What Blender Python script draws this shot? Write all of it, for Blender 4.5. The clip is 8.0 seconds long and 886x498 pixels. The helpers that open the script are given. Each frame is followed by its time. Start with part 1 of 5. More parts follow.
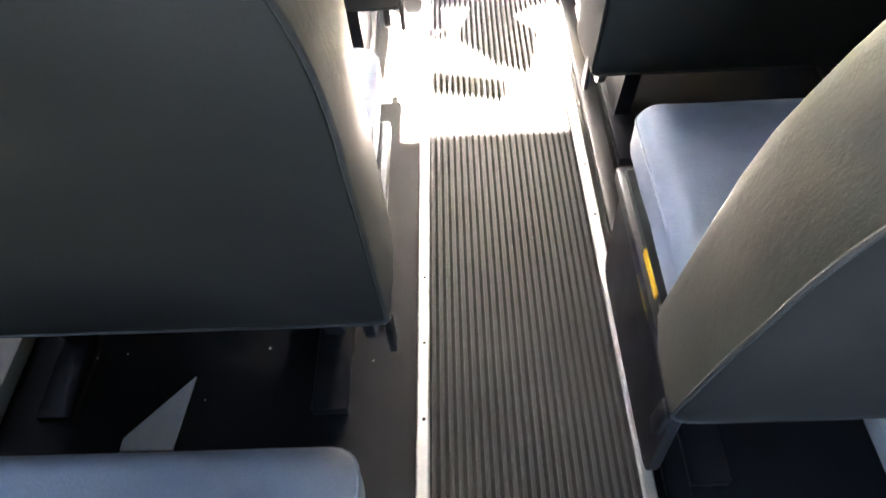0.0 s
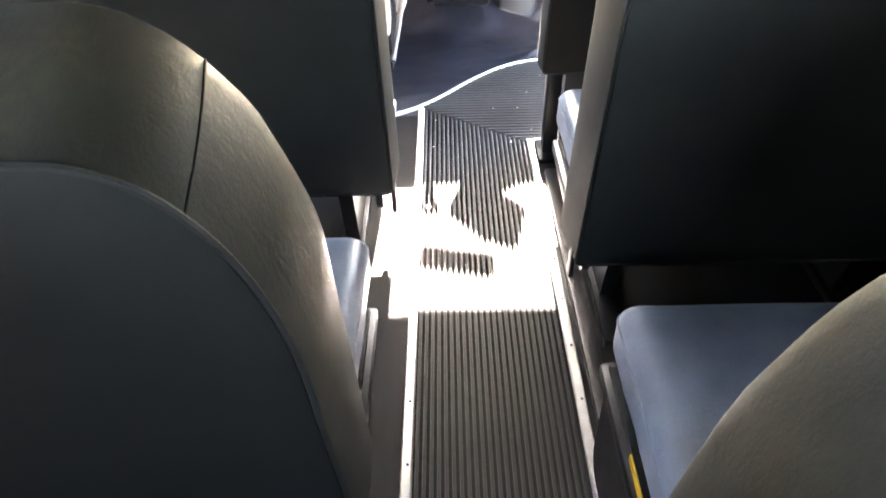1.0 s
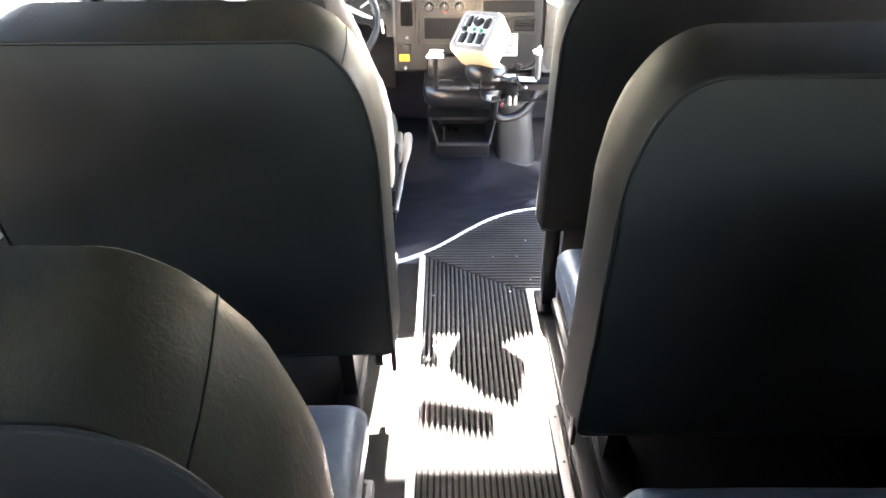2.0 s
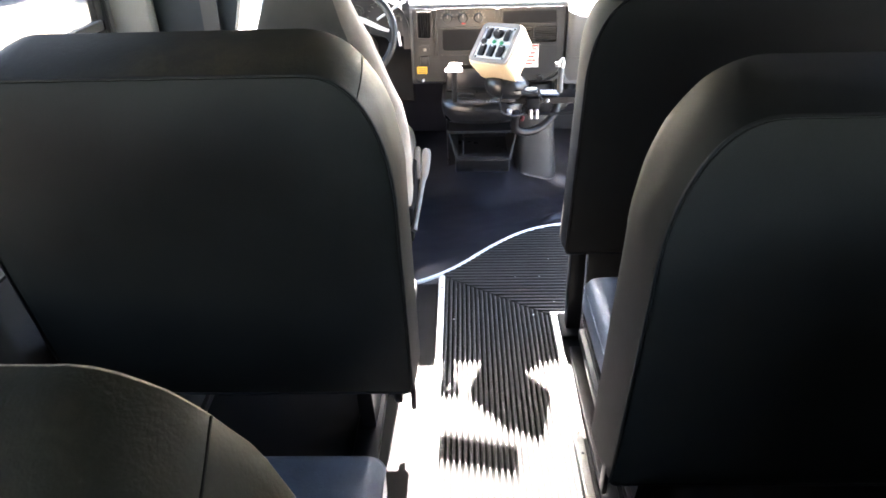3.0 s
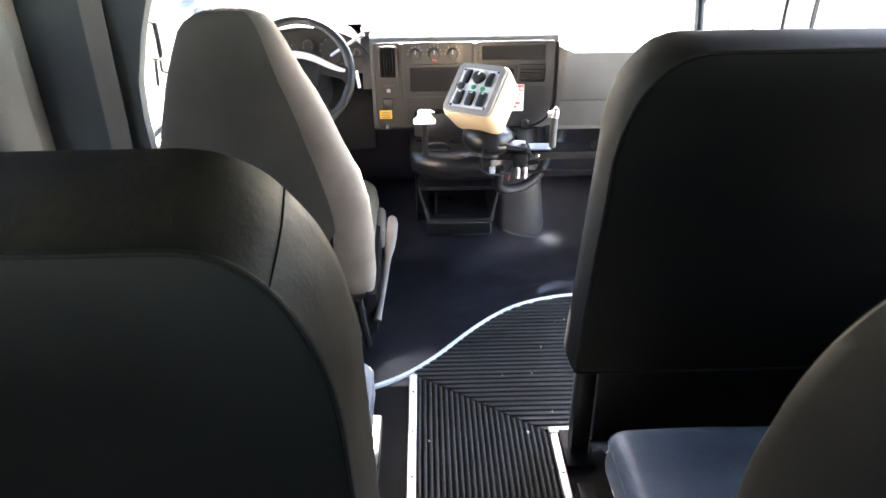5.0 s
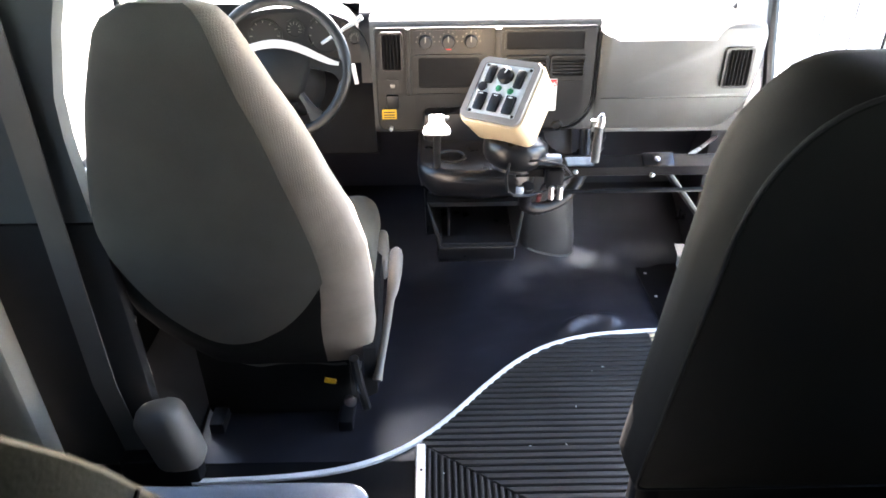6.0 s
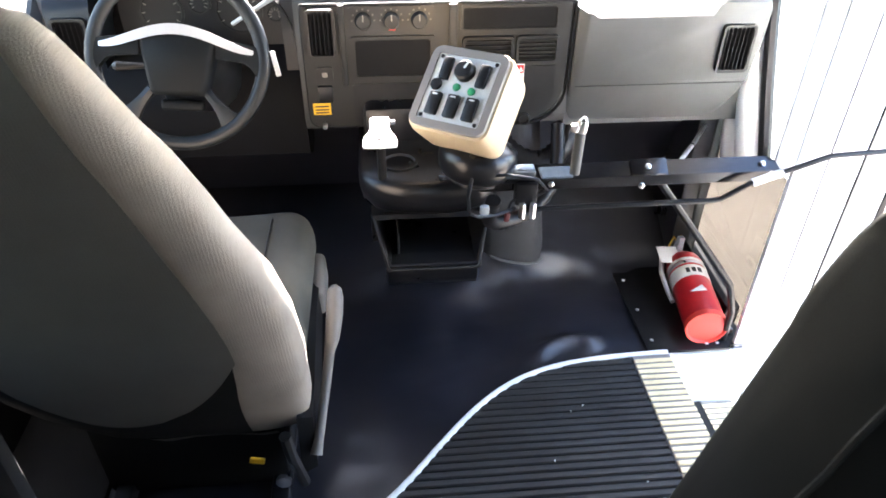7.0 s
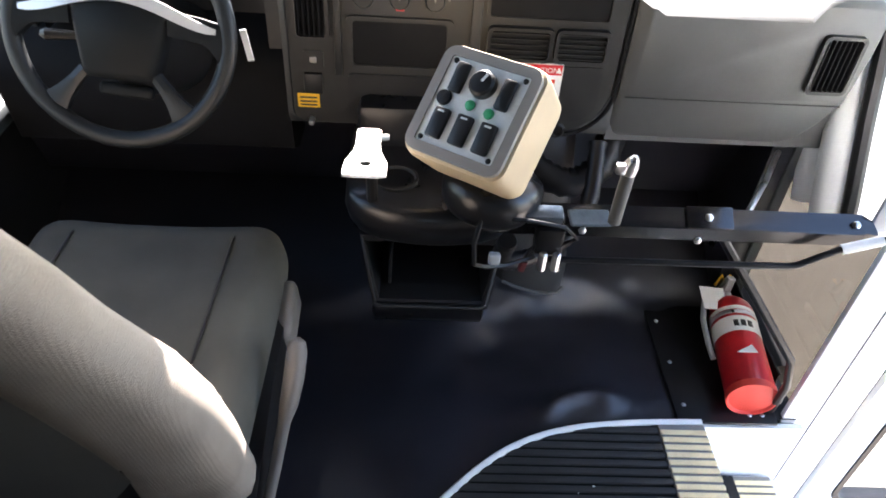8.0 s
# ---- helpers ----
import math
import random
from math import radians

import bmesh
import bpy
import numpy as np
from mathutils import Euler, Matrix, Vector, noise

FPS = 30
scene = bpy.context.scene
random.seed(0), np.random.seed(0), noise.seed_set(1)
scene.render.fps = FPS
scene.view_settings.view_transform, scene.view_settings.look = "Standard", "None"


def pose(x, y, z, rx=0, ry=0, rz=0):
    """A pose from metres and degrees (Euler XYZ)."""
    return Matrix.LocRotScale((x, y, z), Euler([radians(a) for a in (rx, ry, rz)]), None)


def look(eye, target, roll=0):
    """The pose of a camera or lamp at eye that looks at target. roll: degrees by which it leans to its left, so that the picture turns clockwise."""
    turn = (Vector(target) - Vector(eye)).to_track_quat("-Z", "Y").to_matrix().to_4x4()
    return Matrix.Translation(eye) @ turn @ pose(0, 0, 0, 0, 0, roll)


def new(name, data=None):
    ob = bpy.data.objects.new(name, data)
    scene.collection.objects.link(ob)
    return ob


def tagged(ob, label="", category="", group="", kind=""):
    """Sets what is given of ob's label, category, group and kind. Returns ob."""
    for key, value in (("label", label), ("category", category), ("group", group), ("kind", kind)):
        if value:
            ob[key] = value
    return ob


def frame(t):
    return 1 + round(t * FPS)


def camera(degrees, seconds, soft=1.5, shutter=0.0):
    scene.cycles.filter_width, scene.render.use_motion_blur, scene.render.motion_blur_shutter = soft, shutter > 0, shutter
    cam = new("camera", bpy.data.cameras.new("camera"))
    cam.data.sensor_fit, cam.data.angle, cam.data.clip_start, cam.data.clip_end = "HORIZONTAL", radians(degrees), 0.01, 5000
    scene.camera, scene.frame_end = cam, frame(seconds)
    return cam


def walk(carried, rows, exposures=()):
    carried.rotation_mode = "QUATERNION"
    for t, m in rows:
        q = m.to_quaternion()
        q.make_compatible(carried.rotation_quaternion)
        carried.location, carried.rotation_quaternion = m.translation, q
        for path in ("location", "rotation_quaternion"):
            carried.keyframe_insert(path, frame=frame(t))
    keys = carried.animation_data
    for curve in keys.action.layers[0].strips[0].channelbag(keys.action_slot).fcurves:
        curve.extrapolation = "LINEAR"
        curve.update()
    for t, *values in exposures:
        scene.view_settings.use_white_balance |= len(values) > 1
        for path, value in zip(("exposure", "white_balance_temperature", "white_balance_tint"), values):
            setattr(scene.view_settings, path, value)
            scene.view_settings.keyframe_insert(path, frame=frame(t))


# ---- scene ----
cam = camera(64.7, 8.0, 1.7, 0.2)
PATH = [
    (0, (0.022, 0.51, 1.244), (-0.026, 1.783, -0.298), -3.7),
    (0.5, (0.035, 0.545, 1.272), (0.047, 1.948, -0.154), -0.6),
    (1, (0.042, 0.577, 1.321), (0.022, 2.126, 0.055), -1.5),
    (1.5, (0.042, 0.605, 1.37), (0.035, 2.29, 0.293), -0.4),
    (2, (0.038, 0.621, 1.399), (0.027, 2.368, 0.426), -0.5),
    (3.5, (0.028, 0.804, 1.428), (-0.048, 2.551, 0.456), -1.9),
    (4, (0.031, 0.893, 1.428), (0.034, 2.649, 0.469), 0.5),
    (4.5, (0.003, 1.092, 1.424), (0.003, 2.853, 0.477), -0.5),
    (5, (0.004, 1.309, 1.426), (0.04, 3.061, 0.462), -0.7),
    (5.2, (0.037, 1.419, 1.383), (0.064, 3.185, 0.443), -1.3),
    (6.3, (-0.019, 1.919, 1.392), (0.002, 3.599, 0.307), -0.2),
    (6.5, (-0.01, 2.009, 1.372), (0.076, 3.681, 0.277), 0.2),
    (7, (0.004, 2.19, 1.37), (0.155, 3.799, 0.191), 0.5),
    (7.5, (0.029, 2.361, 1.348), (0.096, 3.981, 0.178), 0.9),
    (8, (0.073, 2.566, 1.328), (0.161, 4.081, 0.026), 4.2),
]
walk(cam, [(t, look(eye, target, roll)) for t, eye, target, roll in PATH],
     [(0.0, 8.3, 7500, 19), (0.5, 7.7, 7400, 19), (1.0, 7.3, 7300, 19), (1.5, 7.1, 7200, 18), (2.0, 6.6, 7000, 18), (3.5, 5.8, 6700, 19), (5.0, 5.5, 6800, 18), (6.5, 5.55, 6700, 17), (7.2, 4.9, 6700, 17), (8.0, 4.2, 6600, 17)])

# ---- world, sun ----
ELEV = radians(32.5)
world = bpy.data.worlds.new("world")
scene.world = world
world.use_nodes = True
_nt = world.node_tree
_sky = _nt.nodes.new("ShaderNodeTexSky")
_sky.sky_type, _sky.sun_disc, _sky.sun_elevation, _sky.sun_rotation = "NISHITA", False, ELEV, 0.0
_nt.links.new(_sky.outputs[0], _nt.nodes["Background"].inputs[0])
_nt.nodes["Background"].inputs[1].default_value = 0.1
sun = new("sun", bpy.data.lights.new("sun", "SUN"))
sun.data.energy, sun.data.angle, sun.data.color = 4.0, radians(0.6), (1.0, 0.96, 0.9)
AZ = radians(1.0)
sun.matrix_world = look((30 * math.cos(ELEV) * math.sin(AZ), 30 * math.cos(ELEV) * math.cos(AZ), 30 * math.sin(ELEV)), (0, 0, 0))


# ---- materials ----
def mat(name, base, rough=0.6, metal=0.0, var=0.25, scale=6.0, grain=220.0, bump=0.15, tint=None, spec=0.5, coarse=0.1):
    """Procedural surface: stains at one scale, grain at another, fine relief."""
    m = bpy.data.materials.new(name)
    m.use_nodes = True
    t = m.node_tree
    b = t.nodes["Principled BSDF"]
    co = t.nodes.new("ShaderNodeTexCoord")
    big = t.nodes.new("ShaderNodeTexNoise")
    big.inputs["Scale"].default_value, big.inputs["Detail"].default_value = scale, 5
    fine = t.nodes.new("ShaderNodeTexNoise")
    fine.inputs["Scale"].default_value, fine.inputs["Detail"].default_value = grain, 3
    for n in (big, fine):
        t.links.new(co.outputs["Object"], n.inputs["Vector"])
    add = t.nodes.new("ShaderNodeMath")
    add.operation = "MULTIPLY_ADD"
    t.links.new(fine.outputs["Fac"], add.inputs[0])
    add.inputs[1].default_value = 0.4
    t.links.new(big.outputs["Fac"], add.inputs[2])
    ramp = t.nodes.new("ShaderNodeValToRGB")
    lo = tint or tuple(c * (1 - var) for c in base)
    ramp.color_ramp.elements[0].position, ramp.color_ramp.elements[1].position = 0.5, 0.9
    ramp.color_ramp.elements[0].color = (*lo, 1)
    ramp.color_ramp.elements[1].color = (*(min(1, c * (1 + var)) for c in base), 1)
    t.links.new(add.outputs[0], ramp.inputs[0])
    t.links.new(ramp.outputs[0], b.inputs["Base Color"])
    rr = t.nodes.new("ShaderNodeMapRange")
    rr.inputs["To Min"].default_value, rr.inputs["To Max"].default_value = max(0.03, rough - coarse), min(1, rough + coarse)
    t.links.new(big.outputs["Fac"], rr.inputs["Value"])
    t.links.new(rr.outputs[0], b.inputs["Roughness"])
    b.inputs["Metallic"].default_value = metal
    b.inputs["Specular IOR Level"].default_value = spec
    if bump:
        bp = t.nodes.new("ShaderNodeBump")
        bp.inputs["Strength"].default_value, bp.inputs["Distance"].default_value = bump, 0.003
        t.links.new(add.outputs[0], bp.inputs["Height"])
        t.links.new(bp.outputs[0], b.inputs["Normal"])
    return m


def worn_vinyl(name, base, rough, worn, spec=0.4):
    """Seat vinyl: leathery creases, stretched streaks, and rubbed paler patches."""
    m = mat(name, base, rough, var=0.25, scale=7, grain=450, bump=0.25, spec=spec)
    t = m.node_tree
    b = t.nodes["Principled BSDF"]
    co = t.nodes.new("ShaderNodeTexCoord")
    warp = t.nodes.new("ShaderNodeMapping")
    warp.inputs["Scale"].default_value = (1.0, 1.0, 0.55)
    t.links.new(co.outputs["Object"], warp.inputs[0])
    vo = t.nodes.new("ShaderNodeTexVoronoi")
    vo.feature = "DISTANCE_TO_EDGE"
    vo.inputs["Scale"].default_value = 120.0
    wn = t.nodes.new("ShaderNodeTexNoise")
    wn.inputs["Scale"].default_value, wn.inputs["Detail"].default_value, wn.inputs["Distortion"].default_value = 34.0, 6.0, 1.8
    rub = t.nodes.new("ShaderNodeTexNoise")
    rub.inputs["Scale"].default_value, rub.inputs["Detail"].default_value = 5.0, 8.0
    for n in (vo, wn, rub):
        t.links.new(warp.outputs[0], n.inputs["Vector"])
    old = b.inputs["Base Color"].links[0].from_socket
    ramp = t.nodes.new("ShaderNodeValToRGB")
    ramp.color_ramp.elements[0].position, ramp.color_ramp.elements[1].position = 0.52, 0.7
    t.links.new(rub.outputs["Fac"], ramp.inputs[0])
    mul = t.nodes.new("ShaderNodeMath")
    mul.operation = "MULTIPLY"
    t.links.new(ramp.outputs[0], mul.inputs[0])
    t.links.new(wn.outputs["Fac"], mul.inputs[1])
    mx = t.nodes.new("ShaderNodeMix")
    mx.data_type = "RGBA"
    t.links.new(mul.outputs[0], mx.inputs["Factor"])
    t.links.new(old, mx.inputs[6])
    mx.inputs[7].default_value = (*worn, 1)
    t.links.new(mx.outputs[2], b.inputs["Base Color"])
    b1, b2 = t.nodes.new("ShaderNodeBump"), t.nodes.new("ShaderNodeBump")
    b1.inputs["Strength"].default_value, b1.inputs["Distance"].default_value = 0.18, 0.0015
    b2.inputs["Strength"].default_value, b2.inputs["Distance"].default_value = 0.16, 0.003
    t.links.new(vo.outputs["Distance"], b1.inputs["Height"])
    t.links.new(wn.outputs["Fac"], b2.inputs["Height"])
    t.links.new(b.inputs["Normal"].links[0].from_socket, b1.inputs["Normal"])
    t.links.new(b1.outputs[0], b2.inputs["Normal"])
    t.links.new(b2.outputs[0], b.inputs["Normal"])
    return m


def woven(m, period, depth):
    """Adds a knitted relief of crossed rows to a cloth."""
    t = m.node_tree
    b = t.nodes["Principled BSDF"]
    co = t.nodes.new("ShaderNodeTexCoord")
    rows = []
    for way in ("X", "Z"):
        w = t.nodes.new("ShaderNodeTexWave")
        w.bands_direction = way
        w.inputs["Scale"].default_value, w.inputs["Distortion"].default_value, w.inputs["Detail Scale"].default_value = 0.314 / period, 1.2, 3.0
        t.links.new(co.outputs["Object"], w.inputs["Vector"])
        rows.append(w)
    mix = t.nodes.new("ShaderNodeMath")
    mix.operation = "MULTIPLY"
    t.links.new(rows[0].outputs["Fac"], mix.inputs[0])
    t.links.new(rows[1].outputs["Fac"], mix.inputs[1])
    bp = t.nodes.new("ShaderNodeBump")
    bp.inputs["Strength"].default_value, bp.inputs["Distance"].default_value = depth, 0.002
    t.links.new(mix.outputs[0], bp.inputs["Height"])
    t.links.new(b.inputs["Normal"].links[0].from_socket, bp.inputs["Normal"])
    t.links.new(bp.outputs[0], b.inputs["Normal"])


def glass_mat(name, tint):
    m = bpy.data.materials.new(name)
    m.use_nodes = True
    t = m.node_tree
    t.nodes.remove(t.nodes["Principled BSDF"])
    tr, gl = t.nodes.new("ShaderNodeBsdfTransparent"), t.nodes.new("ShaderNodeBsdfGlossy")
    tr.inputs[0].default_value = (*tint, 1)
    gl.inputs["Roughness"].default_value = 0.02
    fr, mx = t.nodes.new("ShaderNodeLayerWeight"), t.nodes.new("ShaderNodeMixShader")
    pw, ma = t.nodes.new("ShaderNodeMath"), t.nodes.new("ShaderNodeMath")
    pw.operation, ma.operation = "POWER", "MULTIPLY_ADD"
    pw.inputs[1].default_value, ma.inputs[1].default_value, ma.inputs[2].default_value = 5.0, 0.8, 0.04
    t.links.new(fr.outputs["Facing"], pw.inputs[0])
    t.links.new(pw.outputs[0], ma.inputs[0])
    t.links.new(ma.outputs[0], mx.inputs[0])
    t.links.new(tr.outputs[0], mx.inputs[1])
    t.links.new(gl.outputs[0], mx.inputs[2])
    t.links.new(mx.outputs[0], t.nodes["Material Output"].inputs[0])
    return m


M_RUBBER = mat("ribbed rubber", (0.028, 0.027, 0.0255), 0.5, var=0.35, scale=5, grain=400, bump=0.1, spec=0.35)
M_VINYLFLOOR = mat("black floor vinyl", (0.015, 0.015, 0.02), 0.3, var=0.35, scale=4, grain=500, bump=0.1, spec=0.55, coarse=0.06)
# Copy of the floor vinyl with the shade under the benches in its colour.
M_SHADEFLOOR = mat("floor vinyl darkened for seat shade", (0.005, 0.005, 0.006), 0.6, var=0.35, scale=5, grain=500, bump=0.1, spec=0.16)
# Darker rubber that paints the shade in the grooves of the mats.
M_GROOVESHADE = mat("rubber darkened for groove shade", (0.01, 0.01, 0.0098), 0.8, var=0.4, scale=9, grain=400, bump=0.1, spec=0.1)
M_ALU = mat("brushed aluminium strip", (0.72, 0.72, 0.7), 0.42, 0.85, var=0.12, scale=14, grain=300, bump=0.06)
M_WHITETRIM = mat("white edging", (0.85, 0.85, 0.83), 0.5, var=0.08, scale=20, bump=0.03)
M_NOSING = mat("ivory step nosing", (0.88, 0.72, 0.43), 0.55, var=0.15, scale=20, bump=0.1)
M_SEATBACK = mat("charcoal vinyl back panel", (0.0205, 0.0198, 0.0172), 0.64, var=0.25, scale=5, grain=600, bump=0.12, spec=0.22)
M_SEATBAND = worn_vinyl("olive grey vinyl", (0.0215, 0.0205, 0.0155), 0.6, (0.07, 0.055, 0.033), 0.2)
# Darker copy of the charcoal vinyl, chosen bench by bench.
M_DARKBACK = mat("charcoal vinyl, darker copy", (0.0085, 0.0082, 0.0074), 0.7, var=0.25, scale=5, grain=600, bump=0.12, spec=0.18)
M_CONSOLE = mat("glossy black console plastic", (0.0065, 0.0065, 0.0075), 0.3, var=0.3, scale=12, grain=500, bump=0.08, spec=0.45)
M_CUSHION = worn_vinyl("blue grey vinyl", (0.14, 0.165, 0.205), 0.42, (0.22, 0.23, 0.24))
M_PIPING = mat("dark piping", (0.013, 0.013, 0.0125), 0.5, bump=0.05, spec=0.3)
M_BLACK = mat("black painted steel", (0.007, 0.007, 0.008), 0.38, var=0.3, scale=15, bump=0.06, spec=0.25)
M_PALEMETAL = mat("pale grey painted steel", (0.4, 0.42, 0.44), 0.5, var=0.12, scale=10, bump=0.05)
M_CARPET = mat("dark wall carpet", (0.012, 0.0125, 0.014), 0.95, var=0.3, scale=10, grain=800, bump=0.5)
M_STEEL = mat("zinc steel", (0.6, 0.6, 0.6), 0.3, 1.0, var=0.15, scale=30, bump=0.05)
M_YELLOW = mat("yellow sticker", (0.75, 0.42, 0.02), 0.45, var=0.08, bump=0.0)
M_INK = mat("black ink", (0.02, 0.02, 0.02), 0.5, bump=0.0)
M_SEATPAD = mat("olive grey seat cloth", (0.06, 0.06, 0.05), 0.9, var=0.25, scale=8, grain=900, bump=0.5)
M_CLOTH = mat("beige grey seat cloth", (0.255, 0.22, 0.183), 0.9, var=0.2, scale=8, grain=900, bump=0.5)
M_CLOTHBACK = mat("grey seat back cloth", (0.098, 0.092, 0.077), 0.85, var=0.15, scale=6, grain=700, bump=0.3)
woven(M_CLOTH, 0.0045, 0.2)
woven(M_CLOTHBACK, 0.0045, 0.12)
woven(M_SEATPAD, 0.004, 0.15)
M_SKIRT = mat("black skirt cloth", (0.008, 0.0078, 0.0075), 0.9, var=0.3, scale=14, grain=700, bump=0.4, spec=0.2)
M_TAUPE = mat("taupe plastic", (0.24, 0.22, 0.2), 0.5, var=0.1, scale=10, grain=600, bump=0.12)
M_LEVER = mat("dark taupe plastic", (0.13, 0.12, 0.108), 0.5, var=0.1, scale=10, grain=600, bump=0.12)
M_DASH = mat("grey dashboard plastic", (0.08, 0.082, 0.08), 0.6, var=0.12, scale=8, grain=700, bump=0.25)
M_GREYPANEL = mat("mid grey moulded plastic", (0.045, 0.043, 0.042), 0.5, var=0.2, scale=9, grain=600, bump=0.15, spec=0.4)
M_GREYSTEEL = mat("blued steel", (0.1, 0.125, 0.15), 0.36, 0.7, var=0.2, scale=40, bump=0.05)
M_BEZEL = mat("dark grey dash bezel", (0.022, 0.0218, 0.021), 0.5, var=0.15, scale=8, grain=700, bump=0.15, spec=0.3)
M_DARK = mat("black plastic", (0.013, 0.013, 0.0135), 0.38, var=0.25, scale=12, grain=500, bump=0.1, spec=0.35)
M_MATTE = mat("matte black moulding", (0.0055, 0.0055, 0.006), 0.75, var=0.3, scale=12, grain=500, bump=0.1, spec=0.15)
M_GLOSSBLACK = mat("gloss black enamel", (0.005, 0.005, 0.006), 0.2, var=0.3, scale=15, bump=0.04, spec=0.5)
M_WHEEL = mat("dark grey leather grain", (0.0065, 0.0082, 0.009), 0.5, var=0.15, scale=12, grain=500, bump=0.2)
M_HUB = mat("dull grey horn pad", (0.0062, 0.0075, 0.0082), 0.65, var=0.15, scale=12, grain=500, bump=0.2, spec=0.2)
M_MAROON = mat("dark red plastic", (0.1, 0.012, 0.016), 0.5, var=0.1, bump=0.0)
M_SILVER = mat("silver paint", (0.7, 0.7, 0.7), 0.35, 0.4, var=0.05, bump=0.0)
M_TAN = mat("tan plastic", (0.55, 0.43, 0.27), 0.5, var=0.08, scale=15, grain=600, bump=0.1)
M_PLATE = mat("brushed panel plate", (0.72, 0.74, 0.74), 0.4, 0.0, var=0.1, scale=25, bump=0.04)
M_GREEN = mat("green lens", (0.03, 0.3, 0.12), 0.3, var=0.1, bump=0.0)
M_RED = mat("red enamel", (0.5, 0.015, 0.02), 0.3, var=0.15, scale=12, bump=0.03)
M_REDCAP = mat("bright red plastic", (0.75, 0.06, 0.04), 0.5, var=0.06, bump=0.03)
M_PAPER = mat("white label", (0.75, 0.75, 0.72), 0.6, var=0.06, bump=0.0)
M_WHITE = mat("white gelcoat panel", (0.8, 0.8, 0.79), 0.4, var=0.04, scale=3, bump=0.03)
M_BODY = mat("grey wall lining", (0.11, 0.11, 0.105), 0.6, var=0.1, scale=3, bump=0.1)
M_BEIGE = mat("beige pillar trim", (0.4, 0.37, 0.31), 0.6, var=0.1, scale=4, bump=0.1)
M_SLATE = mat("slate grey trim cloth", (0.07, 0.079, 0.081), 0.85, var=0.15, scale=5, grain=700, bump=0.3)
M_ASPHALT = mat("pale worn concrete", (0.26, 0.232, 0.198), 0.9, var=0.3, scale=0.8, grain=60, bump=0.3)
M_GLASS = glass_mat("window glass", (0.93, 0.95, 0.94))
M_TINTED = glass_mat("tinted side glass", (0.4, 0.4, 0.385))
M_DARKGLASS = glass_mat("dark entry glass", (0.29, 0.285, 0.27))
M_CARPAINT = mat("dark blue-black car paint", (0.01, 0.011, 0.014), 0.25, var=0.1, scale=3, bump=0.0)
M_CARGLASS = mat("dark car window", (0.01, 0.012, 0.014), 0.08, var=0.1, scale=3, bump=0.0)
M_CABGLASS = glass_mat("cab side glass", (0.72, 0.74, 0.73))
M_DOORPAD = mat("slate door pad vinyl", (0.035, 0.04, 0.043), 0.33, var=0.2, scale=8, grain=500, bump=0.15)
M_MIRROR = mat("mirror", (0.9, 0.9, 0.9), 0.04, 1.0, var=0.0, bump=0.0, coarse=0.0)


# ---- mesh helpers ----
def add(bm, other, m=None):
    """Joins another bmesh into bm."""
    if m is not None:
        other.transform(m)
    me = bpy.data.meshes.new("tmp")
    other.to_mesh(me)
    other.free()
    bm.from_mesh(me)
    bpy.data.meshes.remove(me)
    return bm


def rumple(bm, amp, scale, seed=0.0):
    """Pushes the surface in and out a little along its normals, as padding does."""
    bm.normal_update()
    for v in bm.verts:
        c = v.co * scale
        v.co += v.normal * amp * (noise.noise((c.x, c.y + seed, c.z)) + 0.4 * noise.noise((c.x * 2.7, c.y * 2.7, c.z * 2.7 + seed)))
    return bm


def finer(bm, longest, cuts=6):
    """Splits long edges, so that padding can bend."""
    es = [e for e in bm.edges if e.calc_length() > longest]
    bmesh.ops.subdivide_edges(bm, edges=es, cuts=cuts, use_grid_fill=True)
    return bm


def box(sx, sy, sz, bev=0.0, seg=2, m=None):
    bm = bmesh.new()
    bmesh.ops.create_cube(bm, size=1.0)
    bm.transform(Matrix.Diagonal((sx, sy, sz, 1)))
    if bev:
        bmesh.ops.bevel(bm, geom=list(bm.edges), offset=bev, segments=seg, affect="EDGES", profile=0.5)
    if m is not None:
        bm.transform(m)
    return bm


def span(x0, x1, y0, y1, z0, z1, bev=0.0, seg=2):
    return box(x1 - x0, y1 - y0, z1 - z0, bev, seg, Matrix.Translation(((x0 + x1) / 2, (y0 + y1) / 2, (z0 + z1) / 2)))


def loft(rings, closed=True, caps=True):
    bm = bmesh.new()
    vs = [[bm.verts.new(p) for p in r] for r in rings]
    n = len(vs[0])
    for a, b in zip(vs, vs[1:]):
        for i in range(n if closed else n - 1):
            j = (i + 1) % n
            bm.faces.new((a[i], a[j], b[j], b[i]))
    if caps:
        bm.faces.new(vs[0][::-1])
        bm.faces.new(vs[-1])
    bmesh.ops.recalc_face_normals(bm, faces=list(bm.faces))
    return bm


def tube(pts, r, n=8):
    pts = [Vector(p) for p in pts]
    rings, side = [], None
    for i, p in enumerate(pts):
        d = (pts[min(i + 1, len(pts) - 1)] - pts[max(i - 1, 0)]).normalized()
        if side is None:
            side = d.orthogonal().normalized()
        side = (side - d * side.dot(d)).normalized()
        up = d.cross(side)
        rad = r[i] if isinstance(r, (list, tuple)) else r
        rings.append([p + rad * (math.cos(a) * side + math.sin(a) * up) for a in (2 * math.pi * k / n for k in range(n))])
    return loft(rings)


def lathe(profile, n=20, m=None):
    """Turned body about local z from (radius, z) pairs."""
    bm = loft([[(r * math.cos(2 * math.pi * k / n), r * math.sin(2 * math.pi * k / n), z) for k in range(n)] for r, z in profile])
    if m is not None:
        bm.transform(m)
    return bm


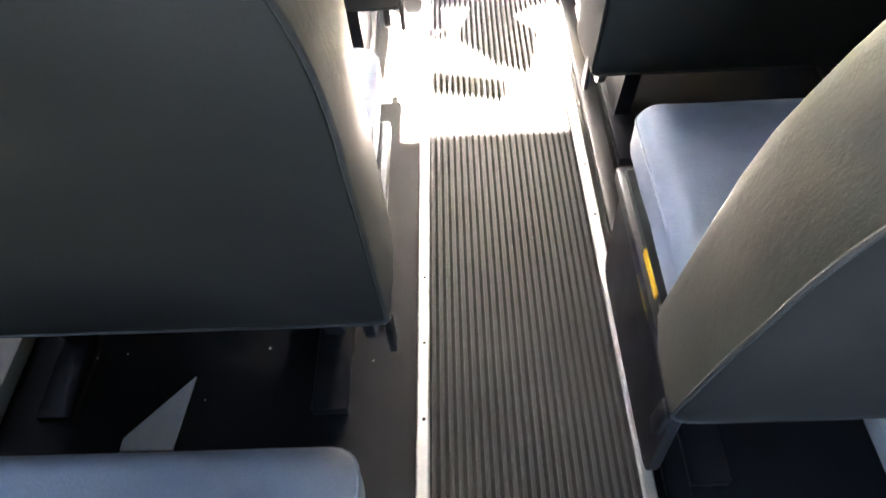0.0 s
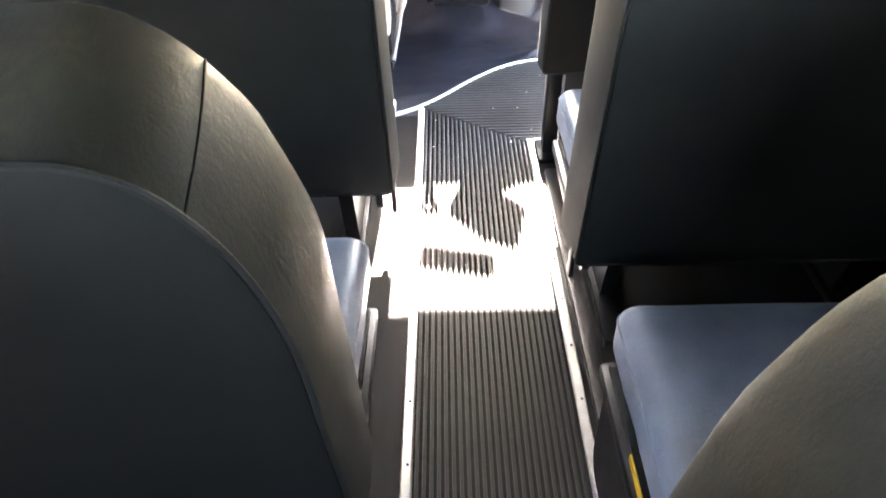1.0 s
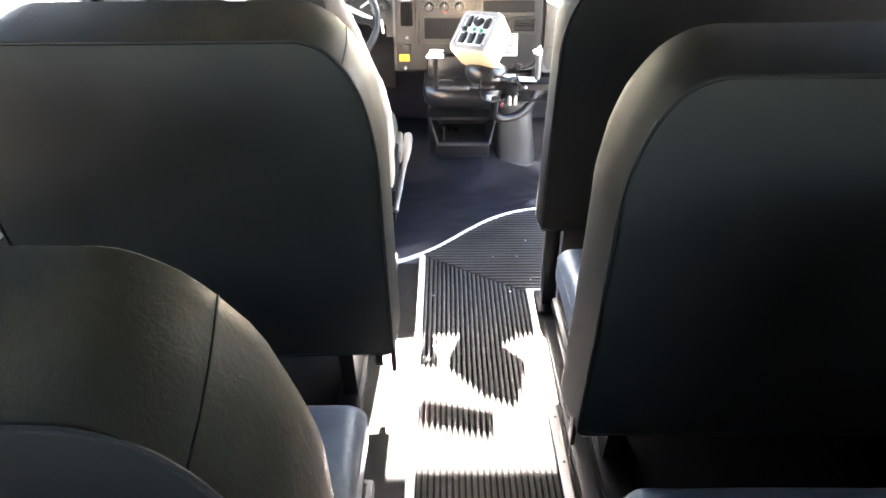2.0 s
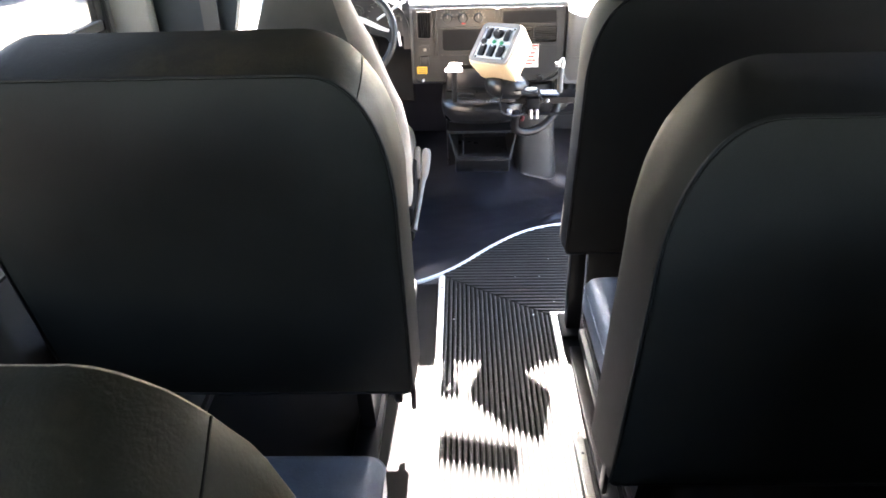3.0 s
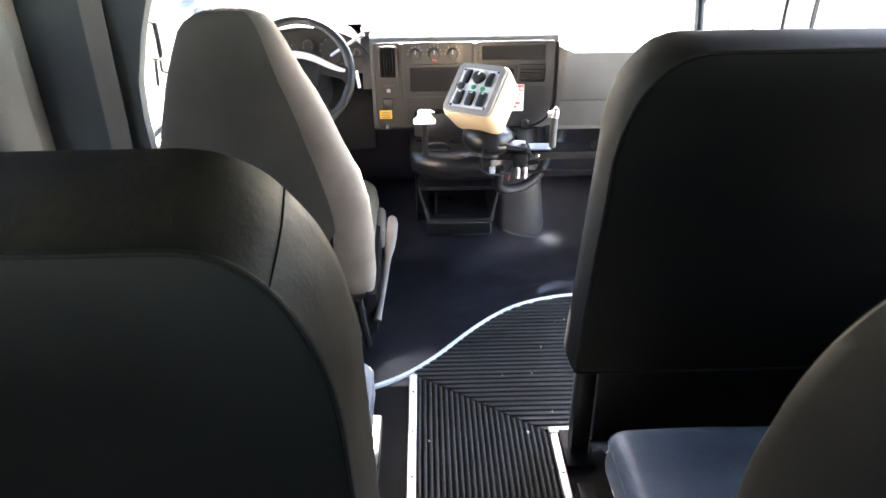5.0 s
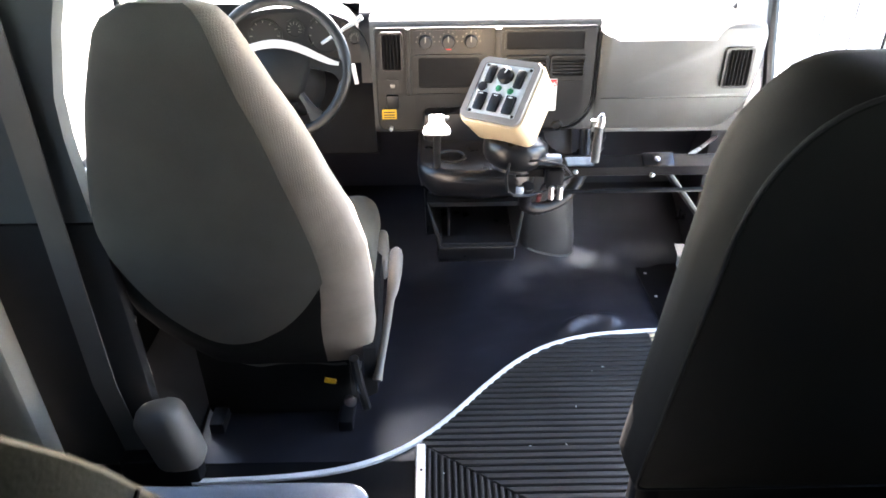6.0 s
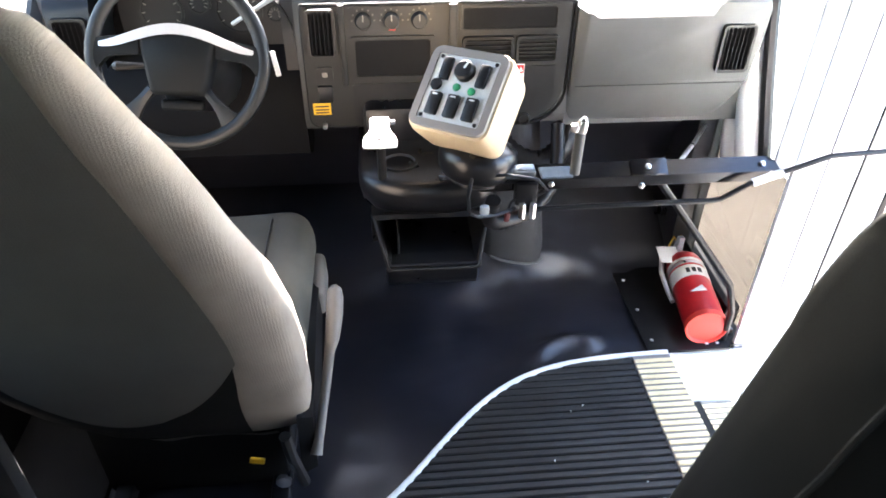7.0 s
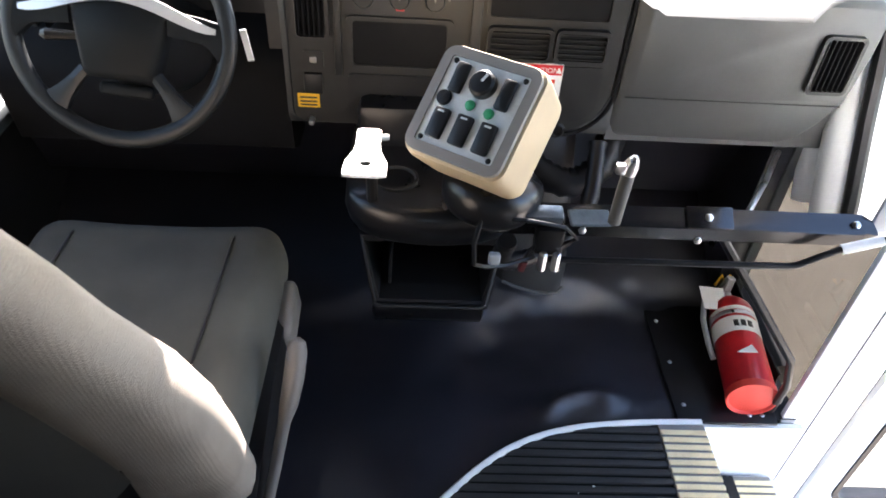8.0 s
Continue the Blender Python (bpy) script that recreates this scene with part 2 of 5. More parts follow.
def rrect(x0, x1, z0, z1, radii, n=6):
    """Rounded rectangle outline in (x, z); radii for bottom left, bottom right, top right, top left."""
    out = []
    lim = min(x1 - x0, z1 - z0) / 2 - 0.0005
    for (cx, cz, sx, sz, a0), r in zip(((x0, z0, 1, 1, 180), (x1, z0, -1, 1, 270), (x1, z1, -1, -1, 0), (x0, z1, 1, -1, 90)), radii):
        r = min(max(r, 0.0008), lim)
        for k in range(n + 1):
            a = radians(a0 + 90 * k / n)
            out.append((cx + sx * r + r * math.cos(a), cz + sz * r + r * math.sin(a)))
    return out


def plate(outline, y0, y1, bev=0.0):
    """Slab from an (x, z) outline between y0 (near) and y1."""
    if not bev:
        return loft([[(x, y0, z) for x, z in outline], [(x, y1, z) for x, z in outline]])
    cx, cz = sum(p[0] for p in outline) / len(outline), sum(p[1] for p in outline) / len(outline)
    w = max(p[0] for p in outline) - cx
    h = max(p[1] for p in outline) - cz
    ins = [(cx + (x - cx) * (1 - bev / w), cz + (z - cz) * (1 - bev / h)) for x, z in outline]
    return loft([[(x, y0, z) for x, z in ins], [(x, y0 + bev, z) for x, z in outline], [(x, y1, z) for x, z in outline]])


def ring_plate(outer, inner, y0, y1):
    """Slab with a hole; both outlines have the same number of points."""
    bm = bmesh.new()
    n = len(outer)
    v = [[bm.verts.new((x, y, z)) for x, z in o] for o, y in ((outer, y0), (inner, y0), (inner, y1), (outer, y1))]
    for a, b in ((0, 1), (1, 2), (2, 3), (3, 0)):
        for i in range(n):
            j = (i + 1) % n
            bm.faces.new((v[a][i], v[a][j], v[b][j], v[b][i]))
    bmesh.ops.recalc_face_normals(bm, faces=list(bm.faces))
    return bm


def prism(profile, x0, x1):
    """(y, z) profile drawn out along x."""
    return loft([[(x0, y, z) for y, z in profile], [(x1, y, z) for y, z in profile]])


def mesh_from(name, bm, material, smooth=35):
    me = bpy.data.meshes.new(name)
    bm.to_mesh(me)
    bm.free()
    me.materials.append(material)
    me.polygons.foreach_set("use_smooth", [True] * len(me.polygons))
    me.set_sharp_from_angle(angle=radians(smooth))
    return me


def part(name, bm, material, parent, label="", smooth=35):
    ob = new(name, mesh_from(name, bm, material, smooth))
    ob.parent = parent
    if label:
        ob["label"] = label
    return ob


def thing(name, label, category, at=(0, 0, 0), group="", kind=""):
    ob = new(name)
    ob.location = at
    ob.empty_display_size = 0.05
    return tagged(ob, label, category, group, kind)


def setting(name, bm, material, label, smooth=35):
    return tagged(new(name, mesh_from(name, bm, material, smooth)), label, name.split("_")[0], kind="structure")


T = Matrix.Translation


# ---- setting ----
def trim_y(x):
    """Forward edge of the ribbed mat: an S curve across the bus."""
    return 3.26 + (0.268 * math.tanh((x - 0.1) / 0.24) if x > 0.1 else 0.3 * math.tanh((x - 0.1) / 0.25))


def trim_x(y):
    """Where the S curve meets a given y."""
    if y >= 3.26:
        return 0.1 + 0.24 * math.atanh(min(0.985, (y - 3.26) / 0.268))
    return 0.1 + 0.25 * math.atanh(max(-0.985, (y - 3.26) / 0.3))


RAIL_L, RAIL_R, NOSE = -0.06, 0.342, 0.648


def cut_y(x):
    """Joint between the lengthwise and the crosswise ribs."""
    return 3.07 + (x - RAIL_L) * (2.786 - 3.07) / (RAIL_R - RAIL_L)


# Bench floor: vinyl painted darker where the seats shade it.
floor = setting("floor", span(-1.05, 0.755, -1.3, 3.53, -0.06, -0.004), M_SHADEFLOOR, "black vinyl bus floor, darkened for the shade under the seats")
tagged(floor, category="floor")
part("side_floor", span(0.756, 1.238, -1.3, 2.764, -0.06, -0.005), M_SHADEFLOOR, floor)
part("cab_floor", span(-0.9, 0.99, 3.532, 4.44, -0.06, -0.02), M_VINYLFLOOR, floor)


def front_z(x, y):
    """Loose vinyl sheet: wrinkles, a fold beside the tray, and the rise to the bulkhead."""
    steep = (trim_y(x + 0.005) - trim_y(x - 0.005)) / 0.01
    on = min(1, max(0, ((y - trim_y(x)) / math.hypot(1, steep) - 0.02) / 0.06))
    w = 0.013 * noise.noise((x * 3.2, y * 5.5, 0.3)) + 0.007 * noise.noise((x * 9, y * 12, 1.7)) + 0.0026 * noise.noise((x * 20, y * 26, 4.2))
    w *= 0.35 + 0.65 * min(1, max(0, (x - 0.0) / 0.2))
    ex, ey = (x - 0.475) / 0.075, (y - 3.552 - 0.25 * (x - 0.475)) / 0.034
    r = math.hypot(ex, ey)
    w += 0.017 * math.exp(-(((r - 1.0) / 0.4) ** 2)) - 0.004 * math.exp(-(r * r) * 3)
    d2 = abs(y - 3.9 - 0.05 * math.sin(x * 5))
    w += 0.008 * math.exp(-((d2 / 0.04) ** 2))
    t = max(0, y - 3.86 + 0.1 * math.exp(-(((x - 0.1) / 0.3) ** 2)))
    # tunnel slope beyond a crease that runs from the console to the kick panel
    q = y - 3.595 - 0.44 * x
    slope = 0.5 * (q + math.sqrt(q * q + 0.0004))
    hump = (0.36 - 0.2 * min(1, max(0, (x - 0.36) / 0.2))) * min(slope, 0.12 + 0.4 * max(0.0, slope - 0.12)) * min(1, max(0, (x + 0.12) / 0.34)) ** 1.5 * min(1, max(0, (0.98 - x) / 0.15))
    return -0.002 + on * max(0.0, w + 0.004) + 0.6 * t ** 1.35 + hump


sheet = bmesh.new()
NX, NY = 150, 110
gv = [[sheet.verts.new((-0.9 + 1.89 * i / NX, 3.02 + 1.4 * j / NY, front_z(-0.9 + 1.89 * i / NX, 3.02 + 1.4 * j / NY))) for i in range(NX + 1)] for j in range(NY + 1)]
for j in range(NY):
    for i in range(NX):
        if gv[j][i + 1].co.x > 0.69 and gv[j][i].co.y < 3.535:
            continue
        sheet.faces.new((gv[j][i], gv[j][i + 1], gv[j + 1][i + 1], gv[j + 1][i]))
bmesh.ops.delete(sheet, geom=[v for v in sheet.verts if not v.link_faces], context="VERTS")
# Added dark sheet: stands in for the shade between driver seat and door.
part("cab_shade_sheet", rumple(span(-0.895, -0.645, 3.065, 3.8, -0.002, 0.018, 0.006), 0.002, 9.0), M_CARPET, floor, "added black sheet standing in for shade beside the driver seat")
part("vinyl_sheet", sheet, M_VINYLFLOOR, floor, "wrinkled glossy black vinyl sheet", 80)

mat_bm = bmesh.new()
pitch = (RAIL_R - RAIL_L - 0.03) / 23
for i in range(23):
    x = RAIL_L + 0.017 + pitch * i
    prof = ((x, 0.0), (x + 0.001, 0.0042), (x + 0.0024, 0.0052), (x + 0.0062, 0.0052), (x + 0.0076, 0.0042), (x + 0.0086, 0.0), (x + pitch, 0.0))
    add(mat_bm, loft([[(a, yy if yy < 0 else cut_y(a) - 0.002, b) for a, b in prof] for yy in (-1.2, 1)], closed=False, caps=False))
# Flat dark sheet between the ribs carries the groove shade as colour.
base = [RAIL_L + 0.012 + (RAIL_R - RAIL_L - 0.022) * k / 6 for k in range(7)]
part("mat_base", loft([[(a, yy if yy < 0 else cut_y(a) - 0.002, 0.0014) for a in base] for yy in (-1.2, 1)], closed=False, caps=False), M_GROOVESHADE, floor, "black rubber between the ribs, darkened for groove shade")
part("ribbed_mat", mat_bm, M_RUBBER, floor, "black rubber aisle mat with lengthwise ribs", 20)

cross_bm, cross_base = bmesh.new(), []
RIB = 0.0215
y = 2.76
while y < 3.52:
    prof = ((y, 0.0), (y + 0.0018, 0.0052), (y + 0.0035, 0.006), (y + RIB - 0.0085, 0.006), (y + RIB - 0.0068, 0.0052), (y + RIB - 0.005, 0.0), (y + RIB, 0.0))
    rows = []
    for yy, zz in prof:
        lo = RAIL_L + max(0.0, (3.07 - yy) / 0.706) + 0.004
        if yy > 3.06:
            lo = max(lo, trim_x(min(yy, 3.522)) + 0.006)
        rows.append([(lo + (NOSE - lo) * k / 8, yy, zz) for k in range(9)])
    if rows[0][0][0] < NOSE - 0.02 and rows[-1][0][0] < NOSE:
        add(cross_bm, loft(rows, closed=False, caps=False))
        cross_base.append([(a, b, 0.0014) for a, b, _ in rows[0]])
    y += RIB
part("crosswise_base", loft(cross_base, closed=False, caps=False), M_GROOVESHADE, floor, "black rubber between the ribs, darkened for groove shade")
part("crosswise_ribbed_mat", cross_bm, M_RUBBER, floor, "black rubber mat with crosswise ribs", 20)

edge = [(-0.62 + 1.375 * i / 60, trim_y(-0.62 + 1.375 * i / 60)) for i in range(61)]
rings = []
for i, (ex, ey) in enumerate(edge):
    d = (Vector(edge[min(i + 1, 60)]) - Vector(edge[max(i - 1, 0)])).normalized()
    nx, ny = -d.y, d.x
    rings.append([(ex + nx * w, ey + ny * w, z) for w, z in ((-0.0085, -0.002), (-0.0085, 0.0072), (-0.0045, 0.0095), (0.003, 0.0095), (0.0065, 0.006), (0.007, -0.002))])
tagged(new("floor_edging", mesh_from("floor_edging", loft(rings), M_WHITETRIM)), "white curved edging strip along the rubber mat", "edging", kind="structure")


def rail(name, x, y0, y1):
    ob = tagged(new(name, mesh_from(name, loft([[(x + a, yy, b) for a, b in ((-0.013, -0.003), (-0.012, 0.006), (-0.009, 0.009), (0.009, 0.009), (0.012, 0.006), (0.013, -0.003))] for yy in (y0, y1)]), M_ALU)),
                "worn aluminium strip with screws beside the mat", "floor strip", kind="structure")
    yy = y0 + 0.1
    while yy < y1 - 0.03:
        s = part("screw", lathe([(0.0038, 0.0), (0.0038, 0.001), (0.002, 0.0018)], 8, T((x + 0.002, yy, 0.009))), M_BLACK, ob)
        yy += 0.17
    return ob


rail("floor_strip", RAIL_L, -1.2, 3.065)
tagged(new("seat_track", mesh_from("seat_track", span(RAIL_R + 0.028, RAIL_R + 0.07, -1.2, 2.6, -0.004, 0.016, 0.004), M_BLACK)), "black seat mounting track along the aisle", "seat track", kind="structure")
r2 = rail("floor_strip", RAIL_R, -1.2, 2.786)
part("end_piece", span(RAIL_R - 0.013, RAIL_R + 0.055, 2.79, 2.815, -0.003, 0.009, 0.003), M_ALU, r2)

# walls, ceiling, rear
WL, WR = -1.05, 1.24


def side_wall(name, x, sign, y_end, openings, label):
    """Outer wall from bands and pillars, so that the windows go through it."""
    t0, t1 = (x - 0.05, x) if sign < 0 else (x, x + 0.05)
    bm = bmesh.new()
    add(bm, span(t0, t1, -1.3, y_end, -0.75, 0.66))
    add(bm, span(t0, t1, -1.3, y_end, 1.62, 1.95))
    y = -1.3
    for a, b in openings:
        add(bm, span(t0, t1, y, a, 0.66, 1.62))
        y = b
    add(bm, span(t0, t1, y, y_end, 0.66, 1.62))
    w = tagged(new(name, mesh_from(name, bm, M_BODY)), label, "wall", kind="structure")
    k0, k1 = (x + 0.001, x + 0.012) if sign < 0 else (x - 0.012, x - 0.001)
    part("kick_panel", span(k0, k1, -1.3, y_end - 0.01, -0.004, 0.6, 0.003), M_CARPET, w, "dark carpeted lower wall")
    return w


def window(name, x, y0, y1, z0, z1):
    ob = tagged(new(name), "bus side window in a black rubber frame", "window", kind="structure")
    out, inn = rrect(y0, y1, z0, z1, [0.05] * 4), rrect(y0 + 0.025, y1 - 0.025, z0 + 0.025, z1 - 0.025, [0.04] * 4)
    turn = Matrix.Rotation(radians(90), 4, "Z")
    f = ring_plate(out, inn, -0.02, 0.02)
    f.transform(T((x, 0, 0)) @ turn)
    part("window_frame", f, M_BLACK, ob)
    g = plate(inn, -0.002, 0.002)
    g.transform(T((x, 0, 0)) @ turn)
    part("pane", g, M_TINTED, ob)
    part("window_rail", span(x - 0.012, x + 0.014, y0 + 0.02, y1 - 0.02, 0.998, 1.026, 0.004), M_DASH, ob, "grey rail across the window")
    return ob


lw = [(-1.1, -0.25), (-0.1, 0.8), (0.95, 1.85), (2.0, 2.925)]
# Right-hand windows are out of view; added where they light the benches.
unseen_rw = [(-1.1, -0.25), (1.85, 2.6)]
side_wall("wall_left", WL, -1, 2.95, lw, "light grey lined side wall with windows")
side_wall("wall_right", WR, 1, 2.78, unseen_rw, "light grey lined side wall with windows")
for i, (a, b) in enumerate(lw):
    window("window_%d" % (i + 1), WL - 0.025, a, b, 0.66, 1.62)
for i, (a, b) in enumerate(unseen_rw):
    window("window_%d" % (i + 5), WR + 0.025, a, b, 0.66, 1.62)
# Unseen rear window, added to light the bench backs from behind.
rear_bm = bmesh.new()
add(rear_bm, span(-1.1, 1.29, -1.35, -1.3, -0.75, 1.25))
add(rear_bm, span(-1.1, 1.29, -1.35, -1.3, 1.62, 1.95))
add(rear_bm, span(-1.1, -0.75, -1.35, -1.3, 1.25, 1.62))
add(rear_bm, span(0.95, 1.29, -1.35, -1.3, 1.25, 1.62))
rear_wall = setting("wall_rear", rear_bm, M_BODY, "light grey rear wall of the bus with an unseen window added for light")
part("added_rear_frame", ring_plate(rrect(-0.76, 0.96, 1.24, 1.63, [0.06] * 4), rrect(-0.73, 0.93, 1.27, 1.6, [0.05] * 4), -1.3, -1.28), M_BLACK, rear_wall)
part("added_rear_pane", span(-0.75, 0.95, -1.328, -1.322, 1.25, 1.62), M_CABGLASS, rear_wall).visible_shadow = False
setting("ceiling", span(-1.1, 1.29, -1.35, 3.5, 1.95, 2.0), M_BODY, "light grey bus ceiling")
# cab: roof, header over the windscreen, sides
setting("ceiling_cab", loft([[(x, 3.4, 2.0), (x, 3.4, 1.93), (x, 4.2, 1.452), (x, 4.26, 1.48)] for x in (-1.1, 1.29)]), M_BODY, "headliner sloping to the windscreen")
cabl = bmesh.new()
add(cabl, span(-0.95, -0.9, 3.06, 4.5, -0.75, 0.62))
add(cabl, span(-0.95, -0.9, 3.06, 3.12, 0.62, 1.95))
add(cabl, span(-0.95, -0.9, 3.06, 4.15, 1.5, 1.95))
wc = setting("wall_cab", cabl, M_MATTE, "black driver door and cab side")
part("window_pad", span(-0.905, -0.862, 3.13, 4.17, 0.59, 0.645, 0.018, 4), M_DOORPAD, wc, "slate vinyl pad along the window")
part("armrest", span(-0.9, -0.82, 3.45, 4.14, 0.47, 0.525, 0.02, 4), M_DOORPAD, wc, "slate vinyl armrest")
part("mirror_sail", loft([[(x, 4.02, 0.645), (x, 4.19, 0.645), (x, 4.19, 0.82), (x, 4.09, 0.74)] for x in (-0.925, -0.912)]), M_SLATE, wc, "grey mirror sail panel")
part("pillar_foot", loft([[(-0.94, y - 0.045, z), (-0.9, y - 0.04, z), (-0.88, y, z), (-0.9, y + 0.05, z), (-0.94, y + 0.06, z)] for y, z in ((4.2, 0.6), (4.22, 0.72), (4.26, 0.82), (4.34, 0.92))]), M_TAUPE, wc, "grey-green pillar trim", 60)
part("pane", span(-0.928, -0.924, 3.12, 4.5, 0.61, 1.5), M_CABGLASS, wc)
wt = bmesh.new()
add(wt, span(-1.1, -0.935, 2.95, 3.018, -0.75, 1.95, 0.02))
tagged(new("pillar_trim", mesh_from("pillar_trim", wt, M_BEIGE)), "beige moulded pillar trim beside the window", "pillar trim", kind="structure")
ws = plate([(-0.985, 0.7), (-0.7, 0.7), (-0.706, 0.87), (-0.7, 0.96), (-0.668, 1.08), (-0.638, 1.16), (-0.59, 1.3), (-0.5, 1.55), (-0.42, 1.94), (-0.985, 1.94)], 3.02, 3.06, 0.008)
setting("partition", span(-0.99, -0.69, 3.022, 3.058, 0.0, 0.698, 0.006), M_CARPET, "black carpeted partition behind the driver door")
tagged(new("pillar_panel", mesh_from("pillar_panel", ws, M_SLATE)), "slate grey upholstered pillar panel behind the driver", "pillar panel", kind="structure")
# windscreen posts and glass
for x0, x1, nm in ((-0.975, -0.885, "pillar_left"), (1.03, 1.058, "pillar_right")):
    far, near = ((4.72, 0.85), (4.16, 1.45)), ((4.79, 0.85), (4.23, 1.45))
    if x0 > 0:
        far, near = ((4.44, 0.674), (3.52, 1.45)), ((4.7, 0.674), (3.74, 1.45))
    b = loft([[(x, *far[0]), (x, *far[1]), (x, *near[1]), (x, *near[0])] for x in (x0, x1)])
    post = tagged(new(nm, mesh_from(nm, b, M_BEIGE)), "beige windscreen pillar", "pillar", kind="structure")
    if x0 > 0:
        part("window_channel", loft([[(x, 4.345, 0.674), (x, 3.425, 1.45), (x, 3.515, 1.45), (x, 4.435, 0.674)] for x in (1.02, 1.05)]), M_BLACK, post, "black window channel")
        part("channel_bead", loft([[(x, 4.375, 0.674), (x, 3.455, 1.45), (x, 3.475, 1.45), (x, 4.395, 0.674)] for x in (1.012, 1.019)]), M_BEIGE, post)
g = new("windscreen", mesh_from("windscreen", loft([[(x, 4.75, 0.86), (x, 4.22, 1.465), (x, 4.226, 1.469), (x, 4.756, 0.866)] for x in (-0.9, 1.06)]), M_GLASS))
g.visible_shadow = False
tagged(g, "large clear windscreen", "windscreen", kind="structure")
ud = tagged(new("bulkhead_lining"), "black lining under the dashboard", "lining", kind="structure")
part("lining", prism(((4.02, 0.5), (4.08, 0.4), (4.14, 0.22), (4.4, 0.3), (4.4, 0.5)), -0.9, 0.985), M_VINYLFLOOR, ud)
part("kick_panel", span(0.9, 0.985, 3.94, 4.4, 0.0, 0.54, 0.01), M_VINYLFLOOR, ud, "black kick panel")
part("kick_strip", span(0.95, 0.972, 3.932, 3.945, 0.0, 0.53, 0.003), M_SLATE, ud, "slate grey edge strip")
setting("firewall", span(-0.95, 1.05, 4.45, 4.8, -0.7, 0.82), M_MATTE, "black bulkhead under the windscreen")
setting("ground", span(-300, 300, -300, 300, -1.0, -0.76), M_ASPHALT, "pale worn concrete yard in sunlight")

# entry steps and door
st = tagged(new("entry_steps"), "white entry steps with ivory ribbed nosings", "steps", kind="structure")
part("upper_riser", span(0.745, 0.757, 2.78, 3.52, -0.22, -0.01), M_WHITE, st)
part("lower_tread", span(0.745, 1.0, 2.78, 3.52, -0.24, -0.21), M_WHITE, st)
part("lower_riser", span(0.985, 1.0, 2.78, 3.52, -0.45, -0.24), M_WHITE, st)
part("bottom_tread", span(0.985, 1.3, 2.78, 3.52, -0.47, -0.45), M_WHITE, st)
part("well_front", span(0.69, 1.0, 3.52, 3.535, -0.7, -0.008), M_WHITE, st)
part("well_back", span(0.745, 1.3, 2.765, 2.78, -0.7, -0.008), M_WHITE, st)


def nosing(x0, x1, y0, y1, z, parent):
    strip = part("nosing", span(x0, x1, y0, y1, z - 0.006, z + 0.001), M_TAUPE, parent, "ivory ribbed nosing strip, taupe between the ribs")
    ribs = bmesh.new()
    y = y0 + 0.004
    while y < y1 - 0.01:
        add(ribs, span(x0, x1, y, y + 0.0125, z + 0.001, z + 0.006, 0.0015, 1))
        y += 0.0195
    part("nosing_ribs", ribs, M_NOSING, strip)
    return strip


nosing(0.65, 0.757, 2.8, 3.515, 0.004, st)
nosing(0.89, 0.985, 2.8, 3.512, -0.2, st)
part("tread_edge", span(0.847, 0.89, 2.8, 3.512, -0.212, -0.196), M_BLACK, st)
dw = tagged(new("wall_entry"), "white entry door frame beside the steps", "door frame", kind="structure")
part("jamb", span(0.957, 1.12, 3.545, 3.56, -0.75, 1.62, 0.003), M_WHITE, dw)
part("panel_seam", span(1.032, 1.035, 3.5435, 3.5445, -0.75, 1.6), M_DASH, dw)
part("jamb_edge", span(0.905, 0.957, 3.548, 3.556, 0.56, 1.62, 0.002), M_PALEMETAL, dw, "pale bluish grey jamb edge")
part("glazing_sill", span(1.0, 1.06, 3.72, 4.4, -0.75, -0.02, 0.006), M_BLACK, dw)
part("pane", span(1.06, 1.064, 3.56, 4.42, -0.1, 0.43), M_DARKGLASS, dw)
part("upper_pane", span(1.06, 1.064, 3.56, 4.42, 0.43, 1.62), M_GLASS, dw).visible_shadow = False
for rz in (-0.3, 0.05, 0.4, 0.75, 1.1):
    part("rivet", lathe([(0.004, 0), (0.004, 0.002), (0.002, 0.003)], 8, T((1.085, 3.545, rz)) @ Matrix.Rotation(radians(90), 4, "X")), M_STEEL, dw)
part("sloping_seal", tube([(1.01, 3.745, 0.44), (1.01, 3.76, 0.475), (1.012, 3.84, 0.63), (1.015, 3.91, 0.78), (1.03, 4.08, 1.2)], 0.017, 8), M_BLACK, dw, "black rubber seal")
part("sloping_post", tube([(1.02, 3.79, 0.39), (1.02, 3.86, 0.53), (1.022, 3.93, 0.66), (1.025, 4.01, 0.82), (1.035, 4.18, 1.24)], [0.055, 0.055, 0.05, 0.045, 0.035], 16), M_WHITE, dw, "white sloping pillar")
part("wing_panel", tube([(1.035, 3.88, 0.39), (1.035, 3.95, 0.53), (1.037, 4.02, 0.66), (1.04, 4.1, 0.82), (1.05, 4.27, 1.24)], [0.07, 0.07, 0.065, 0.06, 0.05], 16), M_WHITE, dw, "white rounded pillar base")
part("head_panel", span(1.0, 1.29, 2.78, 4.3, 1.62, 1.95), M_WHITE, dw)
part("rear_jamb", span(1.1, 1.29, 2.7, 2.78, -0.75, 1.62, 0.006), M_WHITE, dw)


